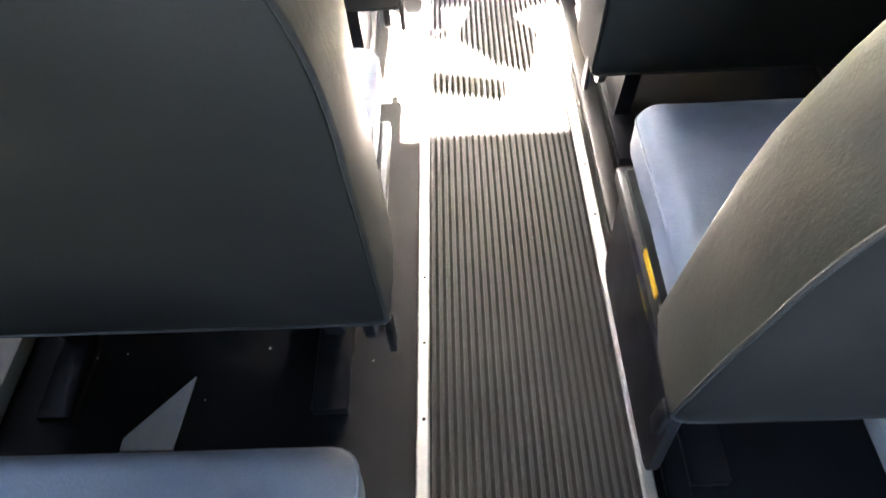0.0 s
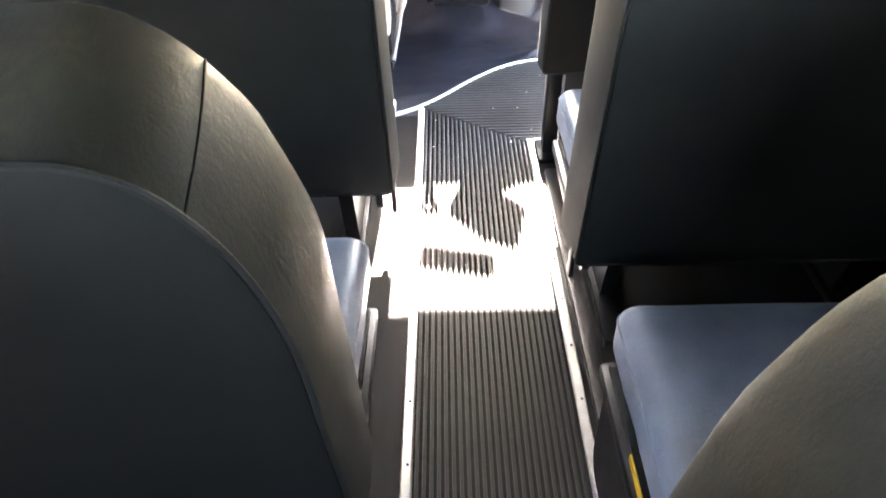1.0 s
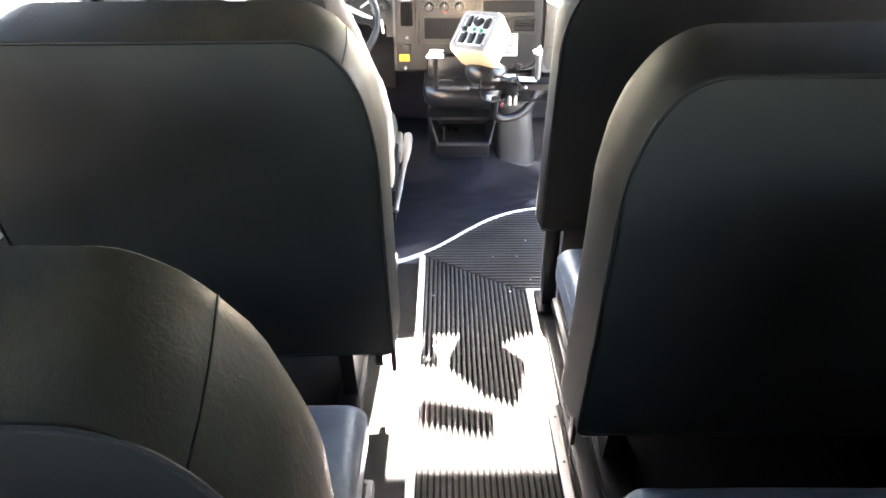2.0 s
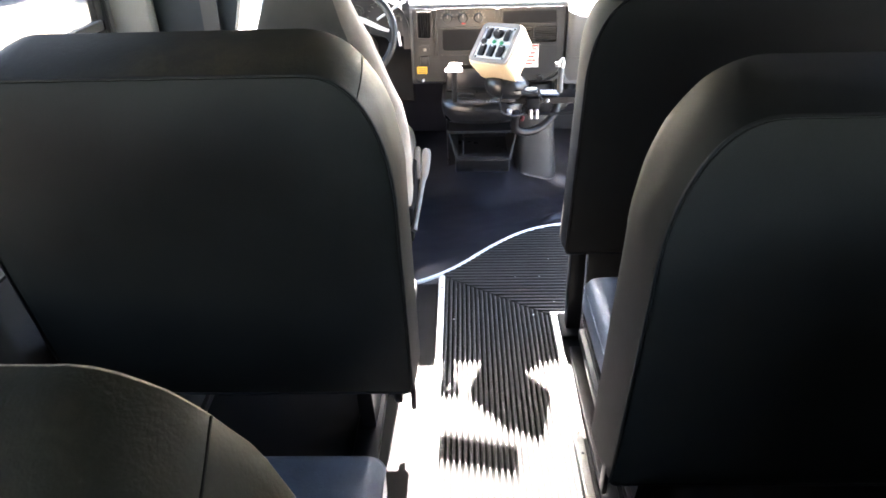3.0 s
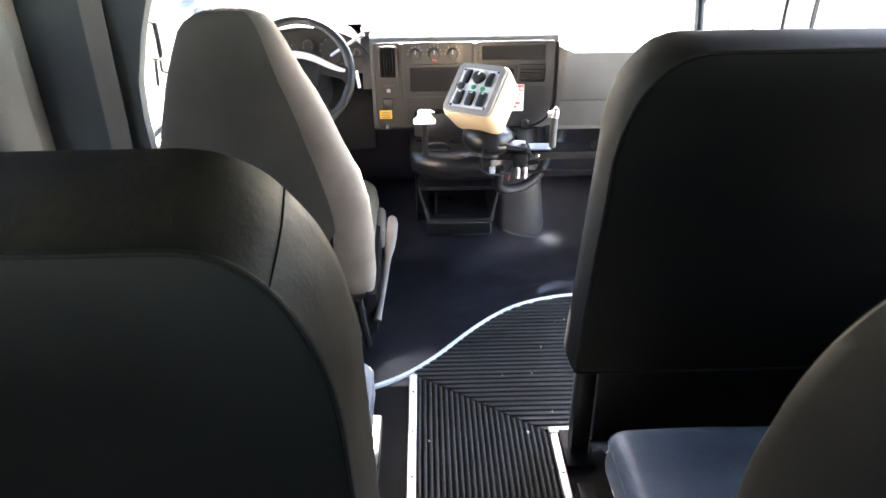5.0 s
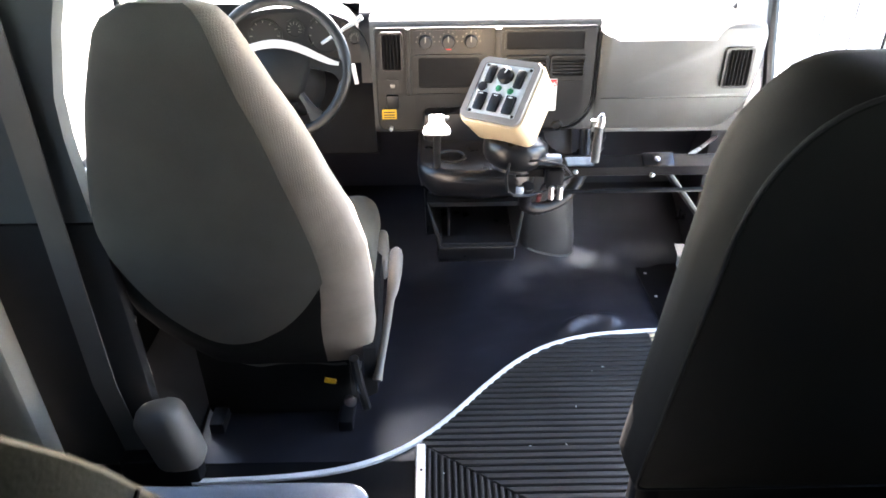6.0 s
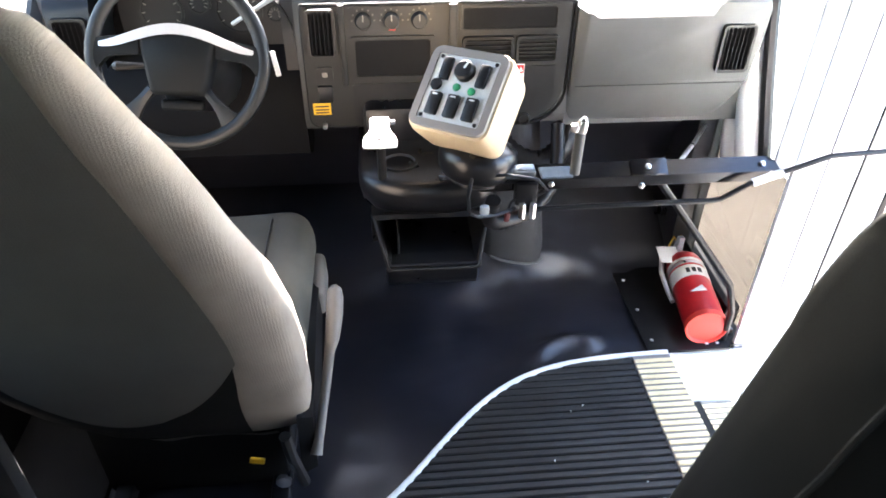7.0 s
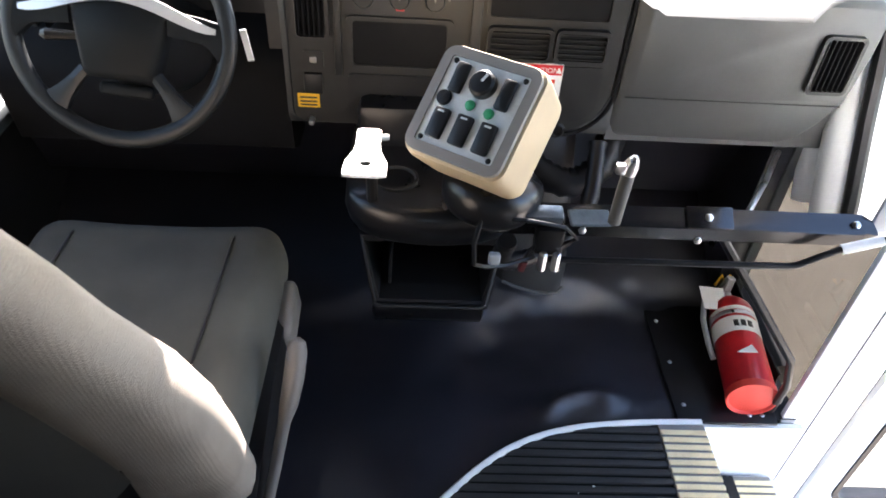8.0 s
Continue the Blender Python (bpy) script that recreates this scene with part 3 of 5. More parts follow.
def door_leaf():
    """The entry door stands open: its front leaf is swung out across the bus."""
    ob = thing("entry_door", "white entry door leaf with window, standing open", "door", kind="structure")
    out = rrect(1.138, 1.6, -0.5, 1.6, [0.02] * 4)
    inn = rrect(1.22, 1.57, -0.36, 1.5, [0.05] * 4)
    part("door_panel", ring_plate(out, inn, 3.545, 3.58), M_WHITE, ob)
    part("hinge_gap", span(1.12, 1.137, 3.56, 3.58, -0.5, 1.6), M_BLACK, ob, "black hinge seal")
    part("gasket", ring_plate(rrect(1.212, 1.578, -0.368, 1.508, [0.055] * 4), rrect(1.226, 1.564, -0.354, 1.494, [0.045] * 4), 3.54, 3.585), M_BLACK, ob)
    part("pane", plate(inn, 3.561, 3.565), M_GLASS, ob).visible_shadow = False
    for z in (-0.3, 0.1, 0.5, 0.9):
        for x in (1.185, 1.2):
            part("rivet", lathe([(0.004, 0), (0.004, 0.002), (0.002, 0.003)], 8, T((x, 3.545, z)) @ Matrix.Rotation(radians(90), 4, "X")), M_STEEL, ob)
    return ob


door_leaf()
# pale covers along the walls under the seats
setting("wheel_arch", span(0.76, 1.24, 0.3, 1.2, -0.004, 0.05, 0.015), M_PALEMETAL, "pale grey wheel arch cover under the seat")
setting("wall_ledge", span(-1.05, -0.89, -1.2, 2.6, -0.004, 0.045, 0.012), M_PALEMETAL, "pale grey ledge along the wall")


# ---- passenger benches ----
def back_outline(edge, w, low, top, rx, rz, p, r=0.02):
    """Backrest outline in (x, z), inset by edge: square foot, tall rounded shoulders."""
    foot = [(r - r * math.sin(radians(15 * k)), r - r * math.cos(radians(15 * k))) for k in range(7)]
    ring = [(edge + x, low + z) for x, z in foot[::-1]] + [(w - edge - x, low + z) for x, z in foot]
    right, left = [], []
    for k in range(19):
        a = radians(5 * k)
        cx, sz = math.cos(a) ** (2 / p), math.sin(a) ** (2 / p)
        right.append((w - edge - rx + rx * cx, top - rz + rz * sz))
        left.append((edge + rx - rx * cx, top - rz + rz * sz))
    return ring + right + left[::-1]


def bench(side, x, b, folded=False, plain=False, dark_back=False, pale=None, sticker=False, top=1.168, rear_top=1.125, rear_edge=0.008, rx=0.17, rz=0.3, p=2.2, rake=0.17, low=0.335, inset=0.045, deep=0.6, thick=0.155, foot=0.02, seat_z=0.385, W=0.9):
    """Two-place bench. side: +1 has the aisle on its left. x: aisle edge. b: foot of the back's rear face."""
    ob = thing("bench_seat", "two-place bus bench with charcoal back and blue-grey vinyl cushion" if not folded else "padded charcoal bench back on posts behind the entry steps", "bus seat", (x, b, 0), "passenger benches")

    def lean(t, z):
        return t - (rake + 0.07) * min(z - 0.34, 0.38) - (rake - 0.06) * max(0, z - 0.72)

    def front(i):
        return back_outline(i, W, low + i * 0.6, top - i, rx, rz, p, foot)

    def rear(i):
        k = max(0.1, 1 - max(0, i) / 0.3)
        sx, sz = (rx + 0.04, rz + 0.06) if folded else (rx - 0.025, rz)
        return back_outline(rear_edge + i, W, low + i, rear_top - i, sx * k, sz * k, p + 0.2, foot)

    def place(bm):
        if side < 0:
            bm.transform(Matrix.Diagonal((-1, 1, 1, 1)))
            bmesh.ops.reverse_faces(bm, faces=list(bm.faces))
        return bm

    def ring(pts, t):
        return [(px, lean(t, z), z) for px, z in pts]

    # flat side band, ruled from the rear seam to the front edge, with a slight swell
    rings = [ring(rear(0.02), 0.008), ring(rear(0.004), 0.003)]
    for k in range(9):
        u = k / 8
        sw = -0.004 * math.sin(math.pi * u)
        rings.append(ring([(ax + (cx - ax) * u, az + (cz - az) * u) for (ax, az), (cx, cz) in zip(rear(sw), front(sw))], (thick - 0.006) * u))
    rings += [ring(front(0.003), thick), ring(front(0.012), thick + 0.008), ring(front(0.035), thick + 0.015), ring(front(0.09), thick + 0.018)]
    cover = rumple(loft(rings), 0.0022, 16.0, b)
    for v in cover.verts:
        near = max(0.0, 1 - abs(v.co.y - lean(0.012, v.co.z)) / 0.03)
        v.co.z += 0.0016 * near * noise.noise((v.co.x * 55, b, v.co.z * 30))
    br = part("backrest", place(cover), M_DARKBACK if folded or plain else M_SEATBAND, ob, "charcoal vinyl backrest cover" if folded or plain else "olive-grey vinyl backrest cover, rubbed along the edge")
    rp = loft([ring(rear(i), t) for t, i in ((-0.0125, 0.19), (-0.013, 0.14), (-0.0125, 0.11), (-0.011, 0.08), (-0.008, 0.04), (-0.005, 0.016), (-0.001, 0.006), (0.006, 0.003))])
    for v in rp.verts:
        v.co.y += 0.003 * noise.noise((v.co.x * 4, b, v.co.z * 4)) + 0.0012 * noise.noise((v.co.x * 17, b + 3, v.co.z * 17))
    part("back_panel", place(rp), M_DARKBACK if folded or dark_back else M_SEATBACK, br, "charcoal vinyl rear panel")
    o = rear(0.001)
    part("piping", place(tube(ring(o + o[:1], -0.001), 0.0032, 6)), M_PIPING, br)
    # stitched seam across the band at the shoulder
    n = min(range(len(front(0))), key=lambda q: abs(front(0)[q][0] - 0.072) + (9 if front(0)[q][1] < 0.9 else 0))
    track = []
    for k in range(9):
        u = k / 8
        (ax, az), (cx, cz) = rear(-0.004 * math.sin(math.pi * u))[n], front(-0.004 * math.sin(math.pi * u))[n]
        px, pz = ax + (cx - ax) * u, az + (cz - az) * u
        track.append((px, lean((thick - 0.006) * u, pz), pz))
    if side < 0:
        part("seam", place(tube(track, 0.0013, 6)), M_MATTE, br)
    # cushion
    if folded:
        part("cross_panel", place(span(0.1, W - 0.06, 0.1, 0.12, 0.02, 0.36, 0.004)), M_DARK, ob, "black panel under the back")
        for lx in (0.06, W - 0.1):
            part("post", place(span(lx - 0.025, lx + 0.025, 0.06, 0.11, 0.012, 0.42, 0.006)), M_BLACK, ob)
            part("foot_plate", place(span(lx - 0.04, lx + 0.04, 0.02, 0.16, -0.004, 0.012, 0.004)), M_BLACK, ob)
        part("stay", place(tube([(0.72, -0.02, 0.05), (0.78, 0.05, 0.34)], 0.013, 10)), M_STEEL, ob, "bare steel stay")
        return ob
    cu = finer(box(W - inset, deep - 0.05, 0.13, 0.04, 5, T((W / 2 + inset / 2, 0.05 + (deep - 0.05) / 2, seat_z))), 0.2, 9)
    for v in cu.verts:
        if v.co.z > seat_z + 0.025:
            v.co.z += 0.012 * math.cos((v.co.y - 0.315) * 5) * (1 - abs(2 * v.co.x / W - 1) ** 4) - 0.006
    rumple(cu, 0.004, 7.0, b)
    c = part("cushion", place(cu), M_CUSHION, ob, "blue-grey vinyl cushion")
    loop = rrect(0.002 + inset, W - 0.002, 0.056, deep - 0.002, [0.035] * 4, 5)
    part("cushion_piping", place(tube([(a, yy, seat_z + 0.03) for a, yy in loop + loop[:1]], 0.003, 6)), M_CUSHION, c)
    # base and legs
    part("seat_frame", place(span(0.03, W - 0.03, 0.1, 0.54, 0.285, 0.318, 0.006)), M_BLACK, ob)
    for lx in (0.16, W - 0.12):
        lg = bmesh.new()
        add(lg, loft([[(lx - 0.02, 0.16, 0.285), (lx + 0.02, 0.16, 0.285), (lx + 0.02, 0.5, 0.285), (lx - 0.02, 0.5, 0.285)], [(lx - 0.02, 0.22, 0.02), (lx + 0.02, 0.22, 0.02), (lx + 0.02, 0.42, 0.02), (lx - 0.02, 0.42, 0.02)]]))
        add(lg, span(lx - 0.035, lx + 0.035, 0.05, 0.55, -0.004, 0.022, 0.004))
        part("leg", place(lg), M_BLACK, ob)
    for bx in (0.1, W - 0.1):
        part("back_bracket", place(box(0.03, 0.016, 0.2, 0.004, 2, pose(bx, 0.1, 0.38, 11))), M_BLACK, ob)
    foot_z = 0.03 if sticker else 0.235
    sk = plate(rrect(0.06, 0.52, foot_z, 0.335, [0.03, 0.05, 0.01, 0.01]), -0.004, 0.016, 0.004)
    sk.transform(T((0.014 + inset, 0, 0)) @ Matrix.Rotation(radians(90), 4, "Z"))
    s = part("side_cover", place(sk), M_BLACK, ob, "black side cover")
    part("belt_bracket", place(box(0.012, 0.03, 0.09, 0.004, 2, pose(0.012, 0.04, 0.3, 8))), M_BLACK, ob)
    if sticker:
        part("sticker", place(span(inset - 0.0055, inset - 0.002, 0.235, 0.328, 0.258, 0.333)), M_YELLOW, s, "yellow warning sticker")
        for yy, zz, ln in ((0.25, 0.312, 0.05), (0.255, 0.294, 0.035), (0.265, 0.27, 0.014)):
            part("print_bar", place(span(inset - 0.007, inset - 0.0055, yy, yy + ln, zz, zz + 0.007)), M_INK, s)
    if pale:
        pl = loft([[(0.455, -0.015, z), (0.555, -0.015, z), (0.555, 0.01, z), (0.442, 0.14, z)] for z in (0.0, 0.006)])
        part("leg_plate", place(pl), M_PALEMETAL, ob, "pale grey floor plate of the leg")
    return ob


bench(-1, -0.08, 0.3, deep=0.578, inset=0.03, W=0.82)
bench(-1, -0.08, 1.08, dark_back=True, pale=True, low=0.415, top=1.142, rear_top=1.092, rear_edge=0.001, deep=0.64, W=0.82)
bench(-1, -0.086, 2.0, W=0.815)
bench(1, 0.29, 0.92, dark_back=True, sticker=True, top=1.07, rear_top=1.0, rear_edge=-0.014, rx=0.25, rz=0.38, p=2.0, rake=0.14, low=0.395, inset=0.045, deep=0.565, foot=0.045, seat_z=0.4)
bench(1, 0.303, 1.74, plain=True, low=0.312, rake=0.15, rear_edge=0.011, deep=0.62)
bench(1, 0.337, 2.64, folded=True, top=1.163, rear_top=1.15, rear_edge=0.004, rx=0.12, rz=0.19, rake=0.21, low=0.342, thick=0.11)


# ---- driver's seat ----
def driver_seat():
    ob = thing("driver_seat", "high-backed driver seat in beige-grey cloth", "driver seat", (-0.43, 3.1, 0))
    # height, reach towards the aisle, reach towards the door, thickness
    levels = ((0.135, 0.205, 0.0, 0.03), (0.15, 0.232, 0.09, 0.055), (0.2, 0.25, 0.17, 0.082), (0.33, 0.262, 0.24, 0.098), (0.4, 0.267, 0.27, 0.1), (0.48, 0.272, 0.285, 0.105), (0.6, 0.268, 0.285, 0.105), (0.7, 0.248, 0.268, 0.102), (0.8, 0.214, 0.24, 0.098), (0.87, 0.193, 0.214, 0.095), (0.94, 0.168, 0.188, 0.091), (1.0, 0.142, 0.163, 0.087), (1.08, 0.113, 0.124, 0.078), (1.115, 0.1, 0.105, 0.068), (1.14, 0.078, 0.08, 0.05), (1.15, 0.045, 0.045, 0.028))

    def spine(z):
        return 0.087 - 0.262 * (z - 0.35) - 0.05 * (z - 0.35) ** 2 + 0.02 * (max(0, 0.47 - z) / 0.2) ** 1.6

    def section(z):
        for lo, hi in zip(levels, levels[1:]):
            if z <= hi[0]:
                u = max(0.0, (z - lo[0]) / (hi[0] - lo[0]))
                return [a + (b - a) * u for a, b in zip(lo, hi)]
        return levels[-1]

    def skin(z, a, grow=0.0):
        """Point of the cover at a height and an angle about the spine; widest behind the middle."""
        _, right, left, th = section(z)
        mid, hw = (right - left) / 2, (right + left) / 2 + grow
        cx, sy = math.cos(a), math.sin(a)
        px = hw * math.copysign(abs(cx) ** 0.6, cx)
        back = -0.04 if th > 0.05 else -0.4 * th
        if sy < 0:
            py = back - (th + back + grow) * abs(sy) ** 0.7
        else:
            py = back + (0.4 * th - back + grow) * sy ** 0.7 + 0.012 * (abs(px) / 0.27) ** 3
        return (px + mid, spine(z) + py, z)

    rings = [[skin(lv[0], 2 * math.pi * k / 32) for k in range(32)] for lv in levels]
    part("backrest", rumple(loft(rings), 0.004, 8.0), M_CLOTH, ob, "beige-grey cloth backrest", 110)

    def hem(x):
        """Lower hem of the rear panel: a wide U."""
        return 0.315 + (4.0 if x > -0.07 else 9.0) * (x + 0.07) ** 2

    rear, skirt = [], []
    angles = [radians(184 + 114 * k / 24) for k in range(25)]
    feet = []
    for a in angles:
        z = 0.45
        for _ in range(12):
            z = 0.5 * z + 0.5 * min(0.75, hem(skin(z, a)[0]))
        feet.append(z)
    for lv in levels[3:]:
        u = (lv[0] - 0.33) / 0.82
        rear.append([skin(zb + (1.15 - zb) * u, a, 0.008) for a, zb in zip(angles, feet)])
    part("back_panel", loft(rear, closed=False, caps=False), M_CLOTHBACK, ob, "darker grey rear panel with a rounded hem", 60)
    for q in range(9):
        row = []
        for k in range(25):
            a = radians(184 + (114 - 15 * (1 - q / 8)) * k / 24)
            zb = feet[k] + 0.03
            row.append(skin(0.15 + (zb - 0.15) * q / 8, a, 0.0055 - 0.004 * (q > 6) + 0.0012 * math.sin(5 * a + q)))
        skirt.append(row)
    part("rear_skirt", loft(skirt, closed=False, caps=False), M_SKIRT, ob, "black cloth skirt under the rear panel", 60)
    cu = finer(box(0.5, 0.54, 0.16, 0.07, 6, T((0, 0.33, 0.35))), 0.2, 9)
    for v in cu.verts:
        if v.co.z > 0.38:
            v.co.z += 0.014 * (abs(v.co.x) / 0.25) ** 2 - 0.004
    c = part("cushion", cu, M_SEATPAD, ob, "olive-grey cloth cushion", 60)
    for sx in (-0.155, 0.155):
        part("seam", tube([(sx, 0.16 + 0.05 * k, 0.4325 + (0.001 if 0 < k < 8 else -0.012)) for k in range(9)], 0.003, 6), M_PIPING, c)
    part("base", span(-0.21, 0.19, 0.085, 0.5, 0.0, 0.27, 0.02), M_MATTE, ob, "black seat base")
    hemline = [radians(222 + 76 * k / 14) for k in range(15)]
    part("loose_hem", loft([[skin(z, a, g + 0.003 * math.sin(9 * a)) for a in hemline] for z, g in ((0.14, 0.006), (0.155, 0.013), (0.175, 0.014), (0.19, 0.006))], closed=False, caps=False), M_CLOTHBACK, ob, "loose grey cloth hem", 60)
    for sx in (-0.17, 0.17):
        part("slide_rail", span(sx - 0.02, sx + 0.02, 0.02, 0.56, -0.004, 0.035, 0.006), M_BLACK, ob)
    # side shield with recliner lever
    sh = loft([[(0.23, 0.02, 0.12), (0.23, 0.12, 0.1), (0.23, 0.5, 0.25), (0.23, 0.5, 0.33), (0.23, 0.3, 0.33), (0.23, 0.05, 0.26)], [(0.262, 0.03, 0.13), (0.262, 0.12, 0.115), (0.262, 0.48, 0.26), (0.262, 0.48, 0.32), (0.262, 0.3, 0.32), (0.262, 0.06, 0.25)]])
    part("side_shield", sh, M_MATTE, ob)
    part("armrest_lever", tube([(0.264, 0.02, 0.18), (0.27, 0.045, 0.2), (0.285, 0.12, 0.26), (0.296, 0.18, 0.315), (0.302, 0.2, 0.335), (0.308, 0.235, 0.365), (0.311, 0.265, 0.395), (0.311, 0.278, 0.408), (0.311, 0.284, 0.413)], [0.013, 0.01, 0.01, 0.011, 0.016, 0.018, 0.018, 0.014, 0.004], 12), M_LEVER, ob, "dark taupe plastic lever with a broad paddle")
    part("hinge_cap", rumple(box(0.04, 0.13, 0.1, 0.018, 4, pose(0.255, 0.45, 0.285, 15)), 0.001, 20.0), M_LEVER, ob, "rounded taupe hinge cap", 60)
    part("orange_tag", box(0.03, 0.006, 0.016, 0.002, 1, pose(0.15, 0.0, 0.2, 0, 15)), M_YELLOW, ob, "orange buckle tag")
    part("hinge_bolt", lathe([(0.016, 0), (0.016, 0.01), (0.008, 0.014)], 10, T((0.195, 0.0, 0.135)) @ Matrix.Rotation(radians(90), 4, "X")), M_STEEL, ob)
    for bz in (0.47, 0.53):
        part("belt_buckle", box(0.018, 0.012, 0.045, 0.004, 2, pose(-0.28 + (bz - 0.5) * 0.3, -0.045, bz - 0.11, 0, 12)), M_STEEL, ob)
    part("buckle_stalk", tube([(0.23, 0.03, 0.08), (0.22, 0.0, 0.2), (0.215, -0.01, 0.28)], 0.012, 8), M_DARK, ob)
    return ob


driver_seat()


# ---- dashboard ----
def vent(parent, x0, x1, z0, z1, yf, bars, upright=True):
    v = part("air_vent", ring_plate(rrect(x0, x1, z0, z1, [0.012] * 4), rrect(x0 + 0.007, x1 - 0.007, z0 + 0.007, z1 - 0.007, [0.008] * 4), yf - 0.013, yf - 0.001), M_DARK, parent, "black air vent")
    part("vent_back", span(x0 + 0.004, x1 - 0.004, yf - 0.003, yf - 0.001, z0 + 0.004, z1 - 0.004), M_MATTE, v)
    for i in range(bars):
        u = (i + 1) / (bars + 1)
        if upright:
            xx = x0 + (x1 - x0) * u
            part("vent_slat", box(0.0025, 0.009, z1 - z0 - 0.014, 0, 1, pose(xx, yf - 0.007, (z0 + z1) / 2, 0, 0, 25)), M_MATTE, v)
        else:
            zz = z0 + (z1 - z0) * u
            part("vent_slat", box(x1 - x0 - 0.014, 0.006, 0.002, 0, 1, pose((x0 + x1) / 2, yf - 0.007, zz, 10)), M_BEZEL, v)
    return v


def dashboard():
    ob = thing("dashboard", "grey moulded dashboard with dark centre stack", "dashboard", (0, 0, 0))
    face = [(0.49, 0.525), (0.5, 0.515), (0.88, 0.512), (0.915, 0.53), (0.945, 0.58), (0.968, 0.65), (0.982, 0.75), (0.985, 0.83), (0.975, 0.86), (0.95, 0.868), (0.86, 0.868), (0.845, 0.86), (0.83, 0.832), (0.52, 0.832), (0.5, 0.845), (0.49, 0.845)]
    pf = plate(face, 3.862, 3.98, 0.014)
    for zc in (0.63, 0.645, 0.66):
        bmesh.ops.bisect_plane(pf, geom=list(pf.verts) + list(pf.edges) + list(pf.faces), plane_co=(0, 0, zc), plane_no=(0, 0, 1))
    for v in pf.verts:
        v.co.y += 0.32 * max(0, 0.645 - v.co.z) - (0.004 if v.co.z > 0.646 and v.co.y < 3.87 else 0)
    part("passenger_face", pf, M_DASH, ob, "grey passenger side of the dashboard", 50)
    part("passenger_top", prism(((3.9, 0.52), (3.9, 0.822), (3.94, 0.834), (4.7, 0.86), (4.7, 0.52)), 0.49, 0.985), M_DASH, ob, "", 50)
    part("glovebox_seam", tube([(0.5, 3.8605, 0.646), (0.7, 3.8605, 0.646), (0.955, 3.8605, 0.646)], 0.0015, 6), M_BEZEL, ob)
    part("centre_body", prism(((3.95, 0.52), (3.905, 0.53), (3.888, 0.56), (3.888, 0.858), (3.9, 0.876), (3.93, 0.884), (4.7, 0.9), (4.7, 0.5)), -0.2, 0.49), M_DASH, ob, "", 50)
    part("driver_body", prism(((3.98, 0.42), (3.92, 0.45), (3.9, 0.6), (3.93, 0.68), (4.02, 0.72), (4.06, 0.86), (4.05, 0.9), (4.7, 0.93), (4.7, 0.42)), -0.805, -0.2), M_MATTE, ob, "", 50)
    hood = loft([[(-0.44 + 0.235 * c, yy, 0.70 + h * s) for c, s in ((math.cos(math.pi * k / 16), max(0, math.sin(math.pi * k / 16)) ** 0.5) for k in range(17))] for yy, h in ((3.93, 0.2), (3.925, 0.215), (3.96, 0.225), (4.3, 0.215))], closed=False, caps=False)
    part("cluster_hood", hood, M_DARK, ob, "dark hood over the gauges", 60)
    part("hood_side", prism(((3.935, 0.62), (3.93, 0.84), (3.96, 0.885), (4.06, 0.905), (4.3, 0.915), (4.3, 0.62)), -0.236, -0.192), M_DARK, ob, "", 50)
    cl = part("gauge_panel", plate(rrect(-0.645, -0.235, 0.715, 0.89, [0.02, 0.02, 0.07, 0.07]), 4.02, 4.05), M_DARK, ob, "dim instrument panel")
    for gx, gz, r in ((-0.54, 0.81, 0.055), (-0.35, 0.81, 0.06), (-0.445, 0.83, 0.03), (-0.26, 0.8, 0.025)):
        d = lathe([(r, 0), (r, 0.006), (r - 0.006, 0.006), (r - 0.008, 0.003)], 24, T((gx, 4.02, gz)) @ Matrix.Rotation(radians(90), 4, "X"))
        part("gauge", d, M_BEZEL, cl)
        for k in range(9):
            a = radians(-30 + 30 * k)
            part("gauge_mark", box(0.002, 0.001, 0.008, 0, 1, T((gx + (r - 0.012) * math.cos(a), 4.0128, gz + (r - 0.012) * math.sin(a))) @ Matrix.Rotation(-(a - radians(90)), 4, "Y")), M_TAUPE, cl)
    part("end_block", prism(((3.99, 0.62), (3.972, 0.64), (3.972, 0.83), (3.985, 0.85), (4.05, 0.87), (4.3, 0.88), (4.3, 0.62)), -0.808, -0.7), M_DARK, ob, "", 50)
    vent(ob, -0.797, -0.712, 0.66, 0.815, 3.972, 6)
    # centre stack bezel
    bz = part("centre_bezel", plate(rrect(-0.188, 0.478, 0.543, 0.864, [0.03, 0.11, 0.012, 0.012]), 3.876, 3.892, 0.004), M_BEZEL, ob, "dark grey centre stack bezel")
    y0 = 3.876
    arc = [(0.483, 0.862), (0.483, 0.72)] + [(0.375 + 0.108 * math.cos(radians(a)), 0.648 - 0.108 * math.sin(radians(a))) for a in range(0, 91, 10)] + [(0.2, 0.538)]
    part("bezel_groove", tube([(x, 3.878, z) for x, z in arc], 0.0045, 8), M_MATTE, bz)
    vent(ob, -0.172, -0.102, 0.735, 0.855, y0, 6)
    part("bezel_rib", span(-0.094, -0.08, y0 - 0.006, y0 + 0.004, 0.66, 0.862, 0.002), M_BEZEL, bz)
    ch = part("climate_panel", plate(rrect(-0.07, 0.135, 0.792, 0.857, [0.008] * 4), y0 - 0.003, y0 + 0.004), M_DARK, ob, "climate control panel")
